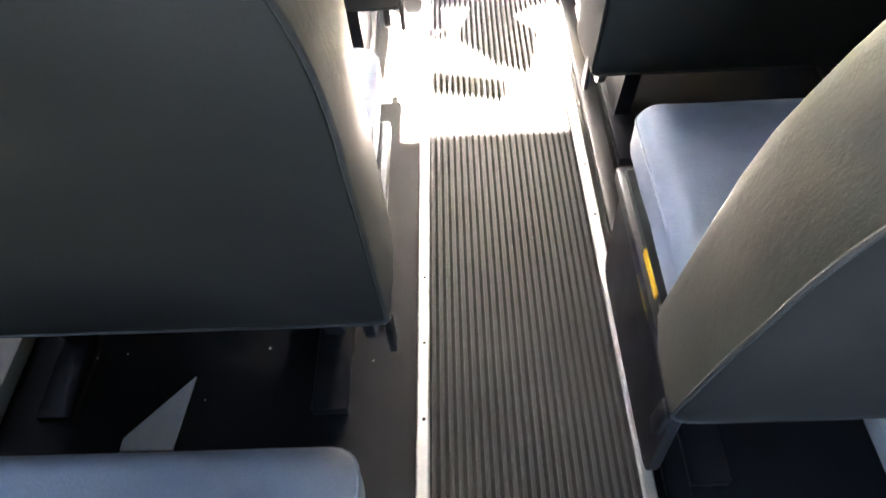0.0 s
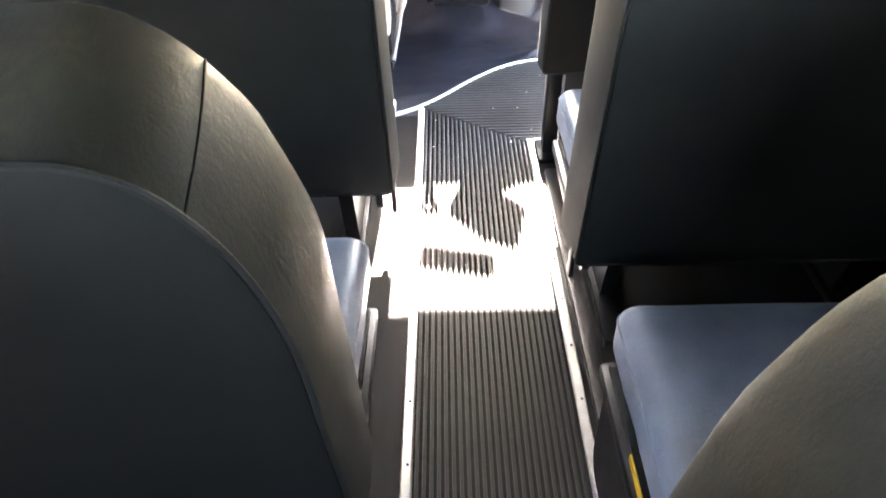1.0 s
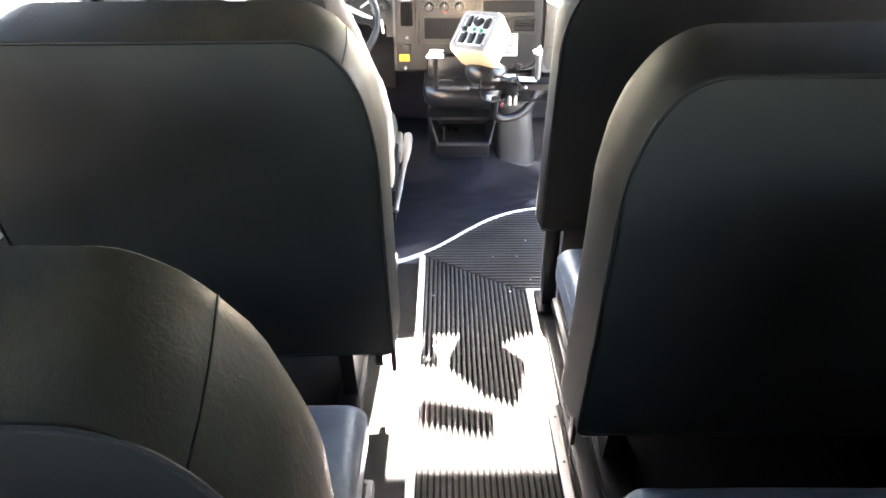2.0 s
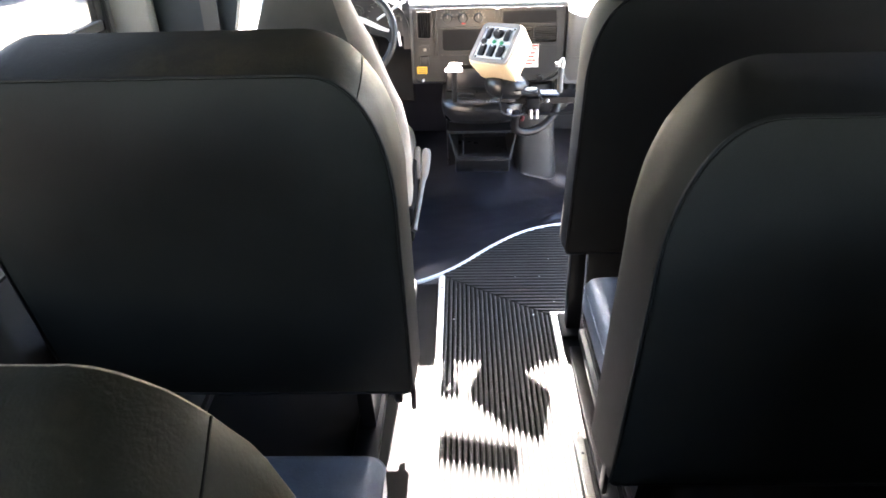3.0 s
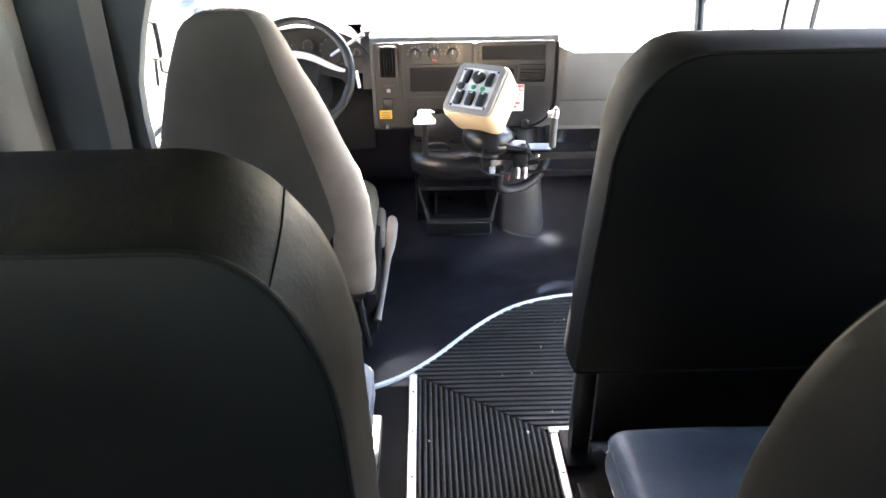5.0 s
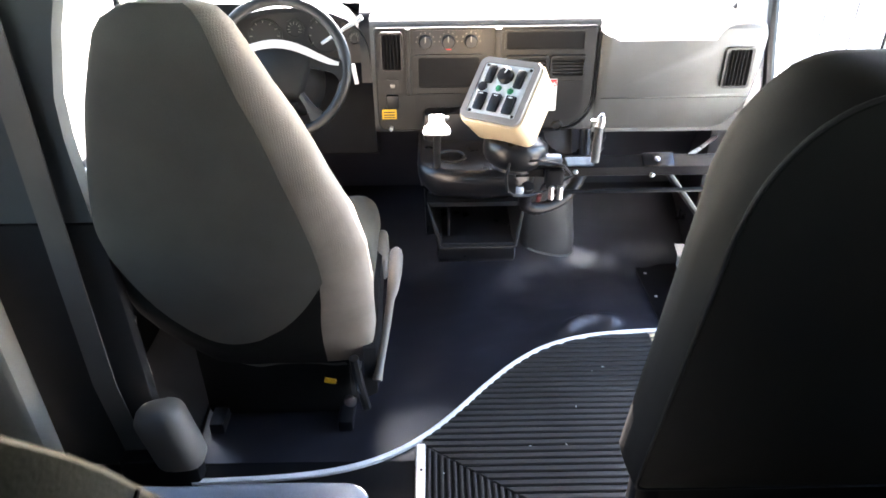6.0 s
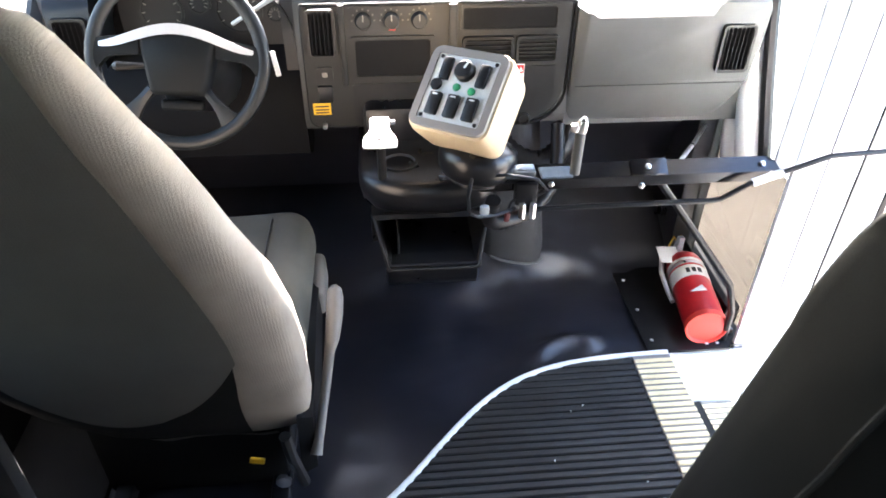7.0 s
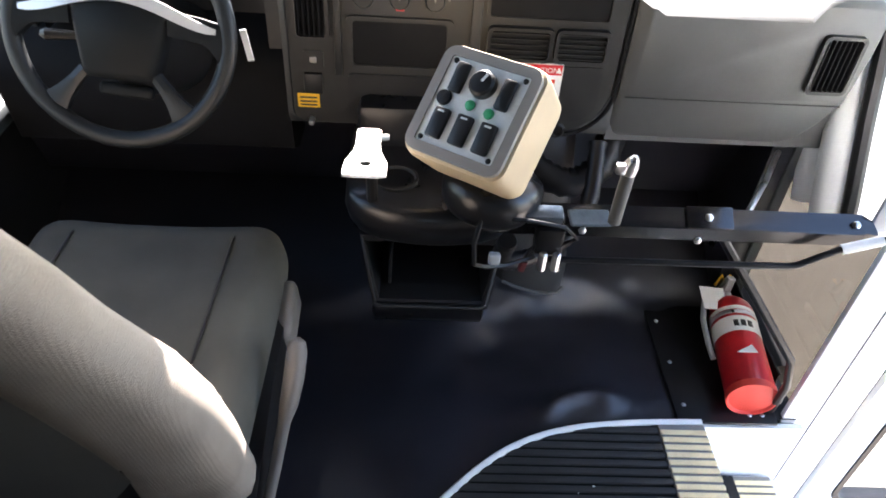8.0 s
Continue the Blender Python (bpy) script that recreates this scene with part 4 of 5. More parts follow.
    for kx in (-0.035, 0.033, 0.1):
        part("knob", lathe([(0.02, 0), (0.019, 0.012), (0.016, 0.016), (0.003, 0.017)], 18, T((kx, y0 - 0.003, 0.824)) @ Matrix.Rotation(radians(90), 4, "X")), M_BEZEL, ch)
        part("knob_pointer", span(kx - 0.0015, kx + 0.0015, y0 - 0.0225, y0 - 0.0195, 0.826, 0.842), M_TAUPE, ch)
        for k in range(7):
            a = radians(0 + 30 * k)
            part("dial_mark", span(kx + 0.027 * math.cos(a) - 0.002, kx + 0.027 * math.cos(a) + 0.002, y0 - 0.004, y0 - 0.0032, 0.824 + 0.027 * math.sin(a) - 0.002, 0.824 + 0.027 * math.sin(a) + 0.002), M_LEVER, ch)
    part("climate_light", span(0.026, 0.042, y0 - 0.0042, y0 - 0.0032, 0.799, 0.802), M_RED, ch)
    rd = part("radio_recess", ring_plate(rrect(-0.07, 0.138, 0.672, 0.785, [0.01] * 4), rrect(-0.058, 0.126, 0.684, 0.776, [0.008] * 4), y0 - 0.005, y0 + 0.012), M_BEZEL, ob, "empty radio recess")
    part("recess_back", span(-0.06, 0.128, y0 - 0.002, y0 + 0.004, 0.682, 0.778), M_MATTE, rd)
    sl = part("storage_slot", ring_plate(rrect(0.2, 0.445, 0.79, 0.856, [0.008] * 4), rrect(0.207, 0.438, 0.797, 0.849, [0.006] * 4), y0 - 0.004, y0 + 0.01), M_BEZEL, ob, "open storage slot")
    part("slot_back", span(0.204, 0.441, y0 - 0.001, y0 + 0.003, 0.794, 0.852), M_MATTE, sl)
    vent(ob, 0.205, 0.335, 0.71, 0.78, y0, 5, False)
    vent(ob, 0.34, 0.448, 0.71, 0.78, y0, 6, False)
    part("divider_rib", span(0.172, 0.192, y0 - 0.006, y0 + 0.004, 0.66, 0.86, 0.002), M_BEZEL, bz)
    part("lower_cubby", plate(rrect(0.2, 0.448, 0.575, 0.7, [0.012, 0.05, 0.006, 0.006]), y0 - 0.002, y0 + 0.002), M_DARK, bz)
    part("lighter_socket", lathe([(0.017, 0), (0.017, 0.008), (0.013, 0.01), (0.012, 0.002)], 16, T((0.375, y0, 0.555)) @ Matrix.Rotation(radians(90), 4, "X")), M_DARK, bz)
    part("pocket_panel", plate(rrect(-0.07, 0.16, 0.56, 0.664, [0.01] * 4), y0 - 0.003, y0 + 0.002), M_DARK, bz)
    part("plug", span(-0.145, -0.131, y0 - 0.006, y0 + 0.002, 0.684, 0.697, 0.003), M_TAUPE, bz)
    part("plug_surround", plate(rrect(-0.158, -0.117, 0.67, 0.71, [0.006] * 4), y0 - 0.003, y0 + 0.002), M_DARK, bz)
    part("rocker_switch", box(0.038, 0.012, 0.044, 0.004, 2, T((-0.14, y0 - 0.003, 0.64))), M_DARK, bz)
    part("warning_sticker", span(-0.175, -0.13, y0 - 0.0035, y0 - 0.0015, 0.584, 0.615), M_YELLOW, bz, "yellow warning sticker")
    for zz in (0.605, 0.596, 0.588):
        part("print_bar", span(-0.17, -0.135, y0 - 0.0045, y0 - 0.0035, zz, zz + 0.0035), M_INK, bz)
    part("ignition_key", lathe([(0.006, 0), (0.006, 0.02), (0.003, 0.022)], 10, T((-0.148, y0, 0.555)) @ Matrix.Rotation(radians(90), 4, "X")), M_STEEL, bz)
    cp = part("caution_plate", span(0.28, 0.366, y0 - 0.004, y0 - 0.002, 0.605, 0.706), M_PAPER, ob, "white caution label with red header")
    part("caution_header", span(0.282, 0.364, y0 - 0.005, y0 - 0.004, 0.682, 0.704), M_RED, cp)
    txt = bpy.data.curves.new("caution_text", "FONT")
    txt.body, txt.size, txt.align_x, txt.extrude = "CAUTION", 0.015, "CENTER", 0.0002
    tob = new("caution_text", txt)
    me = bpy.data.meshes.new_from_object(tob)
    bpy.data.objects.remove(tob)
    me.transform(T((0.323, y0 - 0.0055, 0.6875)) @ Matrix.Rotation(radians(90), 4, "X"))
    me.materials.clear()
    me.materials.append(M_PAPER)
    to = new("caution_text", me)
    to.parent = cp
    for bx in (0.289, 0.357):
        part("warning_triangle", loft([[(bx - 0.006, yy, 0.687), (bx + 0.006, yy, 0.687), (bx, yy, 0.699)] for yy in (y0 - 0.006, y0 - 0.005)]), M_PAPER, cp)
    for zz, x1 in ((0.664, 0.352), (0.648, 0.346), (0.632, 0.354), (0.618, 0.34)):
        part("print_bar", span(0.292, x1, y0 - 0.005, y0 - 0.004, zz, zz + 0.008), M_REDCAP, cp)
    # passenger pad and outer vent
    vent(ob, 0.858, 0.944, 0.678, 0.802, 3.858, 7)
    return ob


dashboard()


# ---- steering wheel ----
def steering_wheel():
    C, R = Vector((-0.439, 3.721, 0.797)), 0.183
    ob = thing("steering_wheel", "dark grey four-spoke steering wheel with silver trim", "steering wheel", C)
    tilt = Matrix.Rotation(-0.4, 4, "X") @ Matrix.Rotation(radians(5), 4, "Y")  # wheel plane: local x, z; top leans forward

    def place(bm):
        bm.transform(tilt)
        return bm

    rings = []
    for k in range(48):
        a = 2 * math.pi * k / 48
        rings.append([((R + 0.0155 * math.cos(h)) * math.cos(a), 0.0145 * math.sin(h), (R + 0.0155 * math.cos(h)) * math.sin(a)) for h in (2 * math.pi * j / 10 for j in range(10))])
    rings.append(rings[0])
    bm = loft(rings, caps=False)
    bmesh.ops.remove_doubles(bm, verts=list(bm.verts), dist=1e-5)
    part("rim", place(bm), M_WHEEL, ob, "", 60)
    hub = plate([(-0.05, -0.078), (0.05, -0.078), (0.058, -0.072), (0.064, -0.05), (0.074, 0.0), (0.079, 0.026), (0.079, 0.043), (0.06, 0.054), (0.0, 0.061), (-0.06, 0.054), (-0.079, 0.043), (-0.079, 0.026), (-0.074, 0.0), (-0.064, -0.05), (-0.058, -0.072)], -0.02, 0.04, 0.011)
    part("hub_pad", place(hub), M_HUB, ob, "dull grey horn pad", 50)
    for s in (-1, 1):
        # broad upper arm with a concave lower edge, then a narrow lower arm flaring into the rim
        arm = []
        for k in range(9):
            u = k / 8
            x = 0.0815 + 0.094 * u
            top, low = 0.046 - 0.012 * u * u, 0.006 - 0.01 * u - 0.034 * max(0, u - 0.6) ** 2 / 0.16
            arm.append([(s * x, -0.01, low), (s * x, -0.013, (top + low) / 2), (s * x, -0.01, top), (s * x, 0.012, top), (s * x, 0.012, low)])
        part("upper_spoke", place(loft(arm)), M_HUB, ob, "", 50)
        arm = []
        for k in range(9):
            u = k / 8
            cx, cz, w = 0.06 + 0.053 * u, -0.066 - 0.066 * u, 0.0095 + 0.016 * u ** 2.5
            px, pz = 0.78 * w, 0.62 * w
            arm.append([(s * (cx - px), -0.004, cz - pz), (s * cx, -0.009, cz), (s * (cx + px), -0.004, cz + pz), (s * (cx + px), 0.012, cz + pz), (s * (cx - px), 0.012, cz - pz)])
        part("lower_spoke", place(loft(arm)), M_WHEEL, ob, "", 50)
    part("hub_bar", place(box(0.095, 0.02, 0.024, 0.008, 3, T((0, 0.03, -0.1)))), M_HUB, ob)
    part("turn_stalk", place(tube([(-0.05, 0.07, -0.01), (-0.1, 0.06, -0.018), (-0.15, 0.05, -0.022), (-0.158, 0.05, -0.022)], [0.008, 0.007, 0.011, 0.006], 10)), M_DARK, ob, "black turn signal stalk")
    arc = []
    for k in range(33):
        u = -1 + k / 16
        h = 0.0085 + 0.0025 * (1 - u * u) - 0.004 * abs(u) ** 6
        arc.append([(0.163 * u, -0.014 - 0.012 * (1 - u * u) + d, 0.023 + 0.04 * math.cos(math.pi * u / 2) ** 1.6 + e * h) for d, e in ((0, -1), (0, 1), (0.008, 1), (0.008, -1))])
    part("silver_trim", place(loft(arc)), M_SILVER, ob, "silver curved spoke trim", 50)
    part("column", place(tube([(0, 0.035, -0.02), (0, 0.12, -0.03), (0, 0.3, -0.03)], [0.06, 0.085, 0.095], 18)), M_DARK, ob, "black column shroud")
    part("shift_stalk", tube([(0.1, 0.14, 0.03), (0.17, 0.12, 0.075), (0.225, 0.11, 0.11)], [0.005, 0.005, 0.008], 8), M_PALEMETAL, ob, "pale column shift stalk")
    part("stalk_tag", box(0.012, 0.004, 0.06, 0.001, 1, pose(0.2, 0.05, -0.035, 0, -8, 0)), M_PAPER, ob)
    return ob


steering_wheel()


# ---- centre console ----
def console():
    ob = thing("centre_console", "black plastic centre console with open bin", "console", (0.112, 3.62, 0))
    bm = loft([[(-0.16, y0, z), (0.165, y0, z), (0.17, 0.6, z), (-0.17, 0.6, z)] for z, y0 in ((0.0, 0.4), (0.16, 0.36), (0.24, 0.3), (0.45, 0.3))])
    part("body", bm, M_CONSOLE, ob)
    outer_rim = [(-0.152, 0.108, 0.362), (0.16, 0.108, 0.362), (0.124, -0.012, 0.266), (-0.117, -0.012, 0.266)]
    inner_rim = [(-0.14, 0.1, 0.352), (0.148, 0.1, 0.352), (0.113, 0.0, 0.279), (-0.106, 0.0, 0.279)]
    # Bin is a lighter black than the console, standing in for haze.
    bn = part("bin", loft([[(x, y + 0.29, z) for x, y, z in outer_rim], outer_rim, inner_rim, [(x * 0.95, y + 0.27, z - 0.02) for x, y, z in inner_rim]], caps=False), M_DARK, ob, "open storage bin")
    part("bin_back", span(-0.15, 0.15, 0.27, 0.276, 0.2, 0.4), M_DARK, bn)
    part("bin_rib", span(-0.088, -0.082, 0.05, 0.26, 0.27, 0.335, 0.002), M_DARK, bn)
    part("bin_lip", tube([(-0.147, 0.104, 0.36), (-0.13, 0.05, 0.318), (-0.112, -0.008, 0.274), (-0.1, -0.012, 0.27), (0.107, -0.012, 0.27), (0.119, -0.008, 0.274), (0.137, 0.05, 0.318), (0.154, 0.104, 0.36)], 0.0045, 8), M_BEZEL, bn, "worn grey rim of the bin")
    part("lower_panel", loft([[(-w, y, z), (-w * 0.96, y - 0.012, z), (w * 0.96, y - 0.012, z), (w, y, z), (w, 0.4, z), (-w, 0.4, z)] for z, y, w in ((0.275, 0.004, 0.118), (0.255, 0.006, 0.12), (0.225, 0.012, 0.121), (0.205, 0.022, 0.12), (0.195, 0.045, 0.118), (0.185, 0.12, 0.117), (0.17, 0.25, 0.115))]), M_CONSOLE, ob, "", 50)
    sh = []
    for z, w, d in ((0.43, 0.155, 0.0), (0.45, 0.17, -0.02), (0.49, 0.178, -0.03), (0.52, 0.175, -0.025), (0.53, 0.168, -0.01)):
        sh.append([(w * math.cos(math.pi + math.pi * k / 16), 0.12 + (d - 0.12) * (math.sin(math.pi * k / 16)) ** 0.5, z) for k in range(17)] + [(w, 0.34, z), (-w, 0.34, z)])
    part("shelf", loft(sh), M_CONSOLE, ob, "rounded shelf with cup holders", 50)
    for cx in (-0.075, 0.075):
        part("cup_holder", lathe([(0.044, 0), (0.044, 0.008), (0.038, 0.009), (0.036, 0.001)], 20, T((cx, 0.08, 0.528))), M_BEZEL, ob)
    part("neck", span(-0.16, 0.16, 0.2, 0.34, 0.5, 0.62, 0.02), M_CONSOLE, ob)
    return ob


console()


def engine_cover():
    ob = thing("engine_cover", "grey engine cover panel beside the console", "engine cover", (0.36, 3.8, 0.0))
    part("cover_panel", loft([[(-0.08, y0 + 0.05, z), (-0.068, y0 + 0.016, z), (-0.045, y0 + 0.003, z), (0.02, y0 - 0.004, z), (0.085 + dx, y0, z), (0.108 + dx, y0 + 0.012, z), (0.122 + dx, y0 + 0.045, z), (0.125, 0.4, z), (-0.08, 0.4, z)] for z, y0, dx in ((0.03, 0.095, 0.0), (0.07, 0.098, 0.0), (0.1, 0.1, 0.0), (0.26, 0.1, -0.018), (0.44, 0.14, -0.03), (0.5, 0.17, -0.03))]), M_GREYPANEL, ob, "", 50)
    part("cover_lip", tube([(-0.05, 0.088, 0.09), (-0.02, 0.08, 0.08), (0.02, 0.074, 0.072), (0.06, 0.073, 0.066), (0.095, 0.08, 0.063), (0.113, 0.098, 0.066)], 0.004, 8), M_DASH, ob)
    return ob


engine_cover()


def air_duct(pts, r):
    ob = thing("air_duct", "black corrugated duct under the dashboard", "duct", pts[0])
    o = Vector(pts[0])
    path = []
    for a, b, c, d in zip([pts[0]] + pts, pts, pts[1:], pts[2:] + [pts[-1]]):
        a, b, c, d = Vector(a), Vector(b), Vector(c), Vector(d)
        for k in range(8):
            u = k / 8
            path.append(0.5 * (2 * b + (c - a) * u + (2 * a - 5 * b + 4 * c - d) * u * u + (3 * b - a - 3 * c + d) * u ** 3) - o)
    part("hose", tube(path, [r * (1.0 if k % 2 else 0.86) for k in range(len(path))], 14), M_BLACK, ob, "", 60)
    return ob


air_duct([(0.3, 3.98, 0.55), (0.33, 3.9, 0.46), (0.42, 3.87, 0.42), (0.5, 3.9, 0.46), (0.53, 4.0, 0.55)], 0.036)
air_duct([(0.25, 3.56, 0.5), (0.25, 3.6, 0.42), (0.3, 3.64, 0.385), (0.38, 3.68, 0.4), (0.44, 3.74, 0.46), (0.46, 3.84, 0.56)], 0.02)


# ---- switch box on its arm ----
def switch_box():
    B = Matrix(((0.808, 0.432, 0.402, 0.185), (-0.588, 0.532, 0.609, 3.55), (0.048, -0.729, 0.684, 0.748), (0, 0, 0, 1)))
    ob = thing("switch_box", "tan plastic switch box with rocker switches", "switch box", (0.185, 3.55, 0.748))
    L = T((-0.185, -3.55, -0.748)) @ B @ Matrix.Diagonal((1.185, 1, 1.185, 1))
    w, d, h = 0.16, 0.124, 0.163

    def place(bm):
        bm.transform(L)
        return bm

    rings = []
    for t, i in ((-d / 2, 0.012), (-d / 2 + 0.005, 0.002), (-d / 2 + 0.02, 0.0), (d / 2 - 0.02, 0.004), (d / 2 - 0.004, 0.008), (d / 2, 0.02)):
        rings.append([(x, t, z) for x, z in rrect(-w / 2 + i, w / 2 - i, -h / 2 + i, h / 2 - i, [0.022 - i * 0.4] * 4, 5)])
    part("housing", place(loft(rings)), M_TAN, ob, "tan plastic housing", 50)
    part("front_rim", place(ring_plate(rrect(-w / 2 + 0.006, w / 2 - 0.006, -h / 2 + 0.006, h / 2 - 0.006, [0.018] * 4), rrect(-w / 2 + 0.02, w / 2 - 0.02, -h / 2 + 0.02, h / 2 - 0.02, [0.004] * 4), -d / 2 - 0.006, -d / 2 + 0.004)), M_TAUPE, ob, "taupe rim")
    pl = part("switch_plate", place(plate(rrect(-w / 2 + 0.02, w / 2 - 0.02, -h / 2 + 0.02, h / 2 - 0.02, [0.004] * 4), -d / 2 - 0.003, -d / 2 + 0.002)), M_PLATE, ob, "brushed metal plate")
    yf = -d / 2 - 0.003

    def sw(x, z, ww, hh):
        part("rocker_switch", place(box(ww, 0.012, hh, 0.003, 2, pose(x, yf - 0.003, z, 4))), M_DARK, pl)

    sw(-0.036, 0.034, 0.019, 0.042)
    sw(0.037, 0.03, 0.019, 0.042)
    for x in (-0.036, 0.0, 0.036):
        sw(x, -0.032, 0.023, 0.042)
        part("print_bar", place(span(x - 0.005, x + 0.005, yf - 0.0105, yf - 0.0095, -0.018, -0.0155)), M_PLATE, pl)
    fx = Matrix.Rotation(radians(90), 4, "X")
    part("rotary_knob", place(lathe([(0.019, 0), (0.018, 0.012), (0.015, 0.016), (0.002, 0.017)], 20, T((0.001, yf, 0.034)) @ fx)), M_DARK, pl)
    part("knob_pointer", place(box(0.003, 0.002, 0.013, 0, 1, pose(0.005, yf - 0.0175, 0.041, 0, 20, 0))), M_PAPER, pl)
    part("round_button", place(lathe([(0.011, 0), (0.01, 0.006), (0.003, 0.007)], 14, T((-0.045, yf, 0.003)) @ fx)), M_DARK, pl)
    for x in (-0.005, 0.025):
        part("indicator_light", place(lathe([(0.0075, 0), (0.0065, 0.004), (0.002, 0.006)], 12, T((x, yf, 0.004 - (0.003 if x > 0 else 0))) @ fx)), M_GREEN, pl)
    for x in (-0.053, 0.053):
        for z in (-0.056, 0.056):
            part("screw", place(lathe([(0.004, 0), (0.0035, 0.002), (0.001, 0.0025)], 8, T((x, yf, z)) @ fx)), M_DARK, pl)
    # ball mount under the box
    part("mount_cup", lathe([(0.03, -0.055), (0.06, -0.052), (0.076, -0.042), (0.086, -0.025), (0.089, -0.005), (0.088, 0.014), (0.078, 0.024), (0.045, 0.04)], 32, pose(0.024, 0.012, -0.128, -8, 6)), M_CONSOLE, ob, "gloss black swivel mount", 50)
    part("mount_ring", lathe([(0.05, -0.012), (0.058, -0.008), (0.058, 0.008), (0.05, 0.012)], 32, pose(0.022, 0.02, -0.188, -8, 6)), M_DARK, ob)
    return ob


switch_box()


def door_arm():
    ob = thing("door_control_arm", "black steel door control arm with grey lever", "door control", (0.5, 3.52, 0.59))

    def local(bm):
        bm.transform(T((-0.5, -3.52, -0.59)))
        return bm

    part("flat_bar", local(loft([[(x, y, z) for y, z in ((3.526, 0.57), (3.528, 0.573), (3.558, 0.593), (3.561, 0.59), (3.532, 0.566), (3.531, 0.545), (3.526, 0.545))] for x in (0.21, 0.885)])), M_GLOSSBLACK, ob, "gloss black angle bar", 30)
    part("bar_end", local(loft([[(0.885, 3.528, 0.572), (0.885, 3.558, 0.592), (0.885, 3.562, 0.588), (0.885, 3.534, 0.566)], [(0.912, 3.528, 0.57), (0.905, 3.55, 0.584), (0.905, 3.556, 0.58), (0.914, 3.534, 0.564)]])), M_GLOSSBLACK, ob)
    part("joint_plate", local(box(0.085, 0.006, 0.042, 0.003, 2, pose(0.6, 3.54, 0.586, -55))), M_GLOSSBLACK, ob)
    part("clamp_plate", local(span(0.25, 0.335, 3.505, 3.528, 0.575, 0.602, 0.005)), M_GLOSSBLACK, ob, "black clamp plate")
    part("clamp_link", local(box(0.075, 0.034, 0.007, 0.002, 1, pose(0.378, 3.516, 0.594, 18, 4, 8))), M_GREYSTEEL, ob, "blued steel link plate")
    part("clamp_saddle", local(box(0.065, 0.03, 0.02, 0.004, 2, pose(0.295, 3.506, 0.606, 12))), M_GREYSTEEL, ob, "blued steel saddle")
    part("lower_rod", local(tube([(0.31, 3.5, 0.51), (0.5, 3.5, 0.512), (0.75, 3.5, 0.513), (0.77, 3.5, 0.516), (0.83, 3.5, 0.555), (1.0, 3.5, 0.618), (1.02, 3.5, 0.62), (1.13, 3.5, 0.625), (1.4, 3.52, 0.63)], 0.0065, 8)), M_BLACK, ob, "bent black linkage rod")
    part("rod_sleeve", local(tube([(0.835, 3.5, 0.557), (0.9, 3.5, 0.581)], 0.0095, 8)), M_PAPER, ob)
    part("lever", local(tube([(0.416, 3.5, 0.6), (0.418, 3.5, 0.7)], 0.0115, 14)), M_DASH, ob, "grey lever grip")
    part("lever_cap", local(tube([(0.418, 3.5, 0.7), (0.419, 3.5, 0.715), (0.421, 3.498, 0.73), (0.422, 3.497, 0.735)], [0.012, 0.0135, 0.008, 0.004], 12)), M_STEEL, ob, "chrome lever tip")
    part("lever_button", local(box(0.016, 0.014, 0.018, 0.003, 2, T((0.402, 3.495, 0.712)))), M_STEEL, ob)
    for x, z in ((0.597, 0.582), (0.868, 0.578), (0.585, 0.545), (0.314, 0.572), (0.373, 0.558)):
        part("bolt", local(lathe([(0.0075, 0), (0.0075, 0.005), (0.004, 0.007)], 6, T((x, 3.539 if z > 0.56 else 3.528, z + (0.004 if z > 0.56 else 0))) @ Matrix.Rotation(radians(35 if z > 0.56 else 80), 4, "X"))), M_STEEL, ob)
    part("pivot_block", local(span(0.288, 0.338, 3.496, 3.528, 0.522, 0.578, 0.006)), M_BLACK, ob)
    for x in (0.304, 0.328):
        part("pivot_bolt", local(lathe([(0.008, 0), (0.008, 0.035), (0.005, 0.038)], 8, T((x, 3.49, 0.495)))), M_STEEL, ob)
    part("support_stay", local(tube([(0.665, 3.545, 0.578), (0.8, 3.75, 0.528), (0.92, 3.945, 0.48)], 0.006, 8)), M_STEEL, ob)
    part("brace", local(tube([(0.63, 3.537, 0.55), (0.74, 3.515, 0.41), (0.86, 3.5, 0.255), (0.9, 3.52, 0.15), (0.93, 3.56, 0.01)], 0.009, 8)), M_BLACK, ob, "thin black brace")
    cab_ = [(0.19, 3.49, 0.62), (0.175, 3.45, 0.58), (0.178, 3.44, 0.545), (0.2, 3.46, 0.522), (0.24, 3.48, 0.51), (0.29, 3.5, 0.515)]
    part("cable", local(tube(cab_, 0.0042, 6)), M_BLACK, ob)
    part("cable", local(tube([(0.2, 3.5, 0.6), (0.26, 3.47, 0.62), (0.33, 3.48, 0.6), (0.36, 3.5, 0.56), (0.31, 3.5, 0.53)], 0.0038, 6)), M_BLACK, ob)
    part("cable_connector", local(span(0.205, 0.226, 3.465, 3.48, 0.52, 0.543, 0.005)), M_PALEMETAL, ob)
    part("red_connector", local(box(0.012, 0.012, 0.024, 0.003, 2, pose(0.272, 3.498, 0.494, 0, 12))), M_MAROON, ob, "dark red cable plug")
    part("cable", local(tube([(0.272, 3.498, 0.505), (0.28, 3.5, 0.53), (0.3, 3.505, 0.545)], 0.0035, 6)), M_BLACK, ob)
    return ob


door_arm()


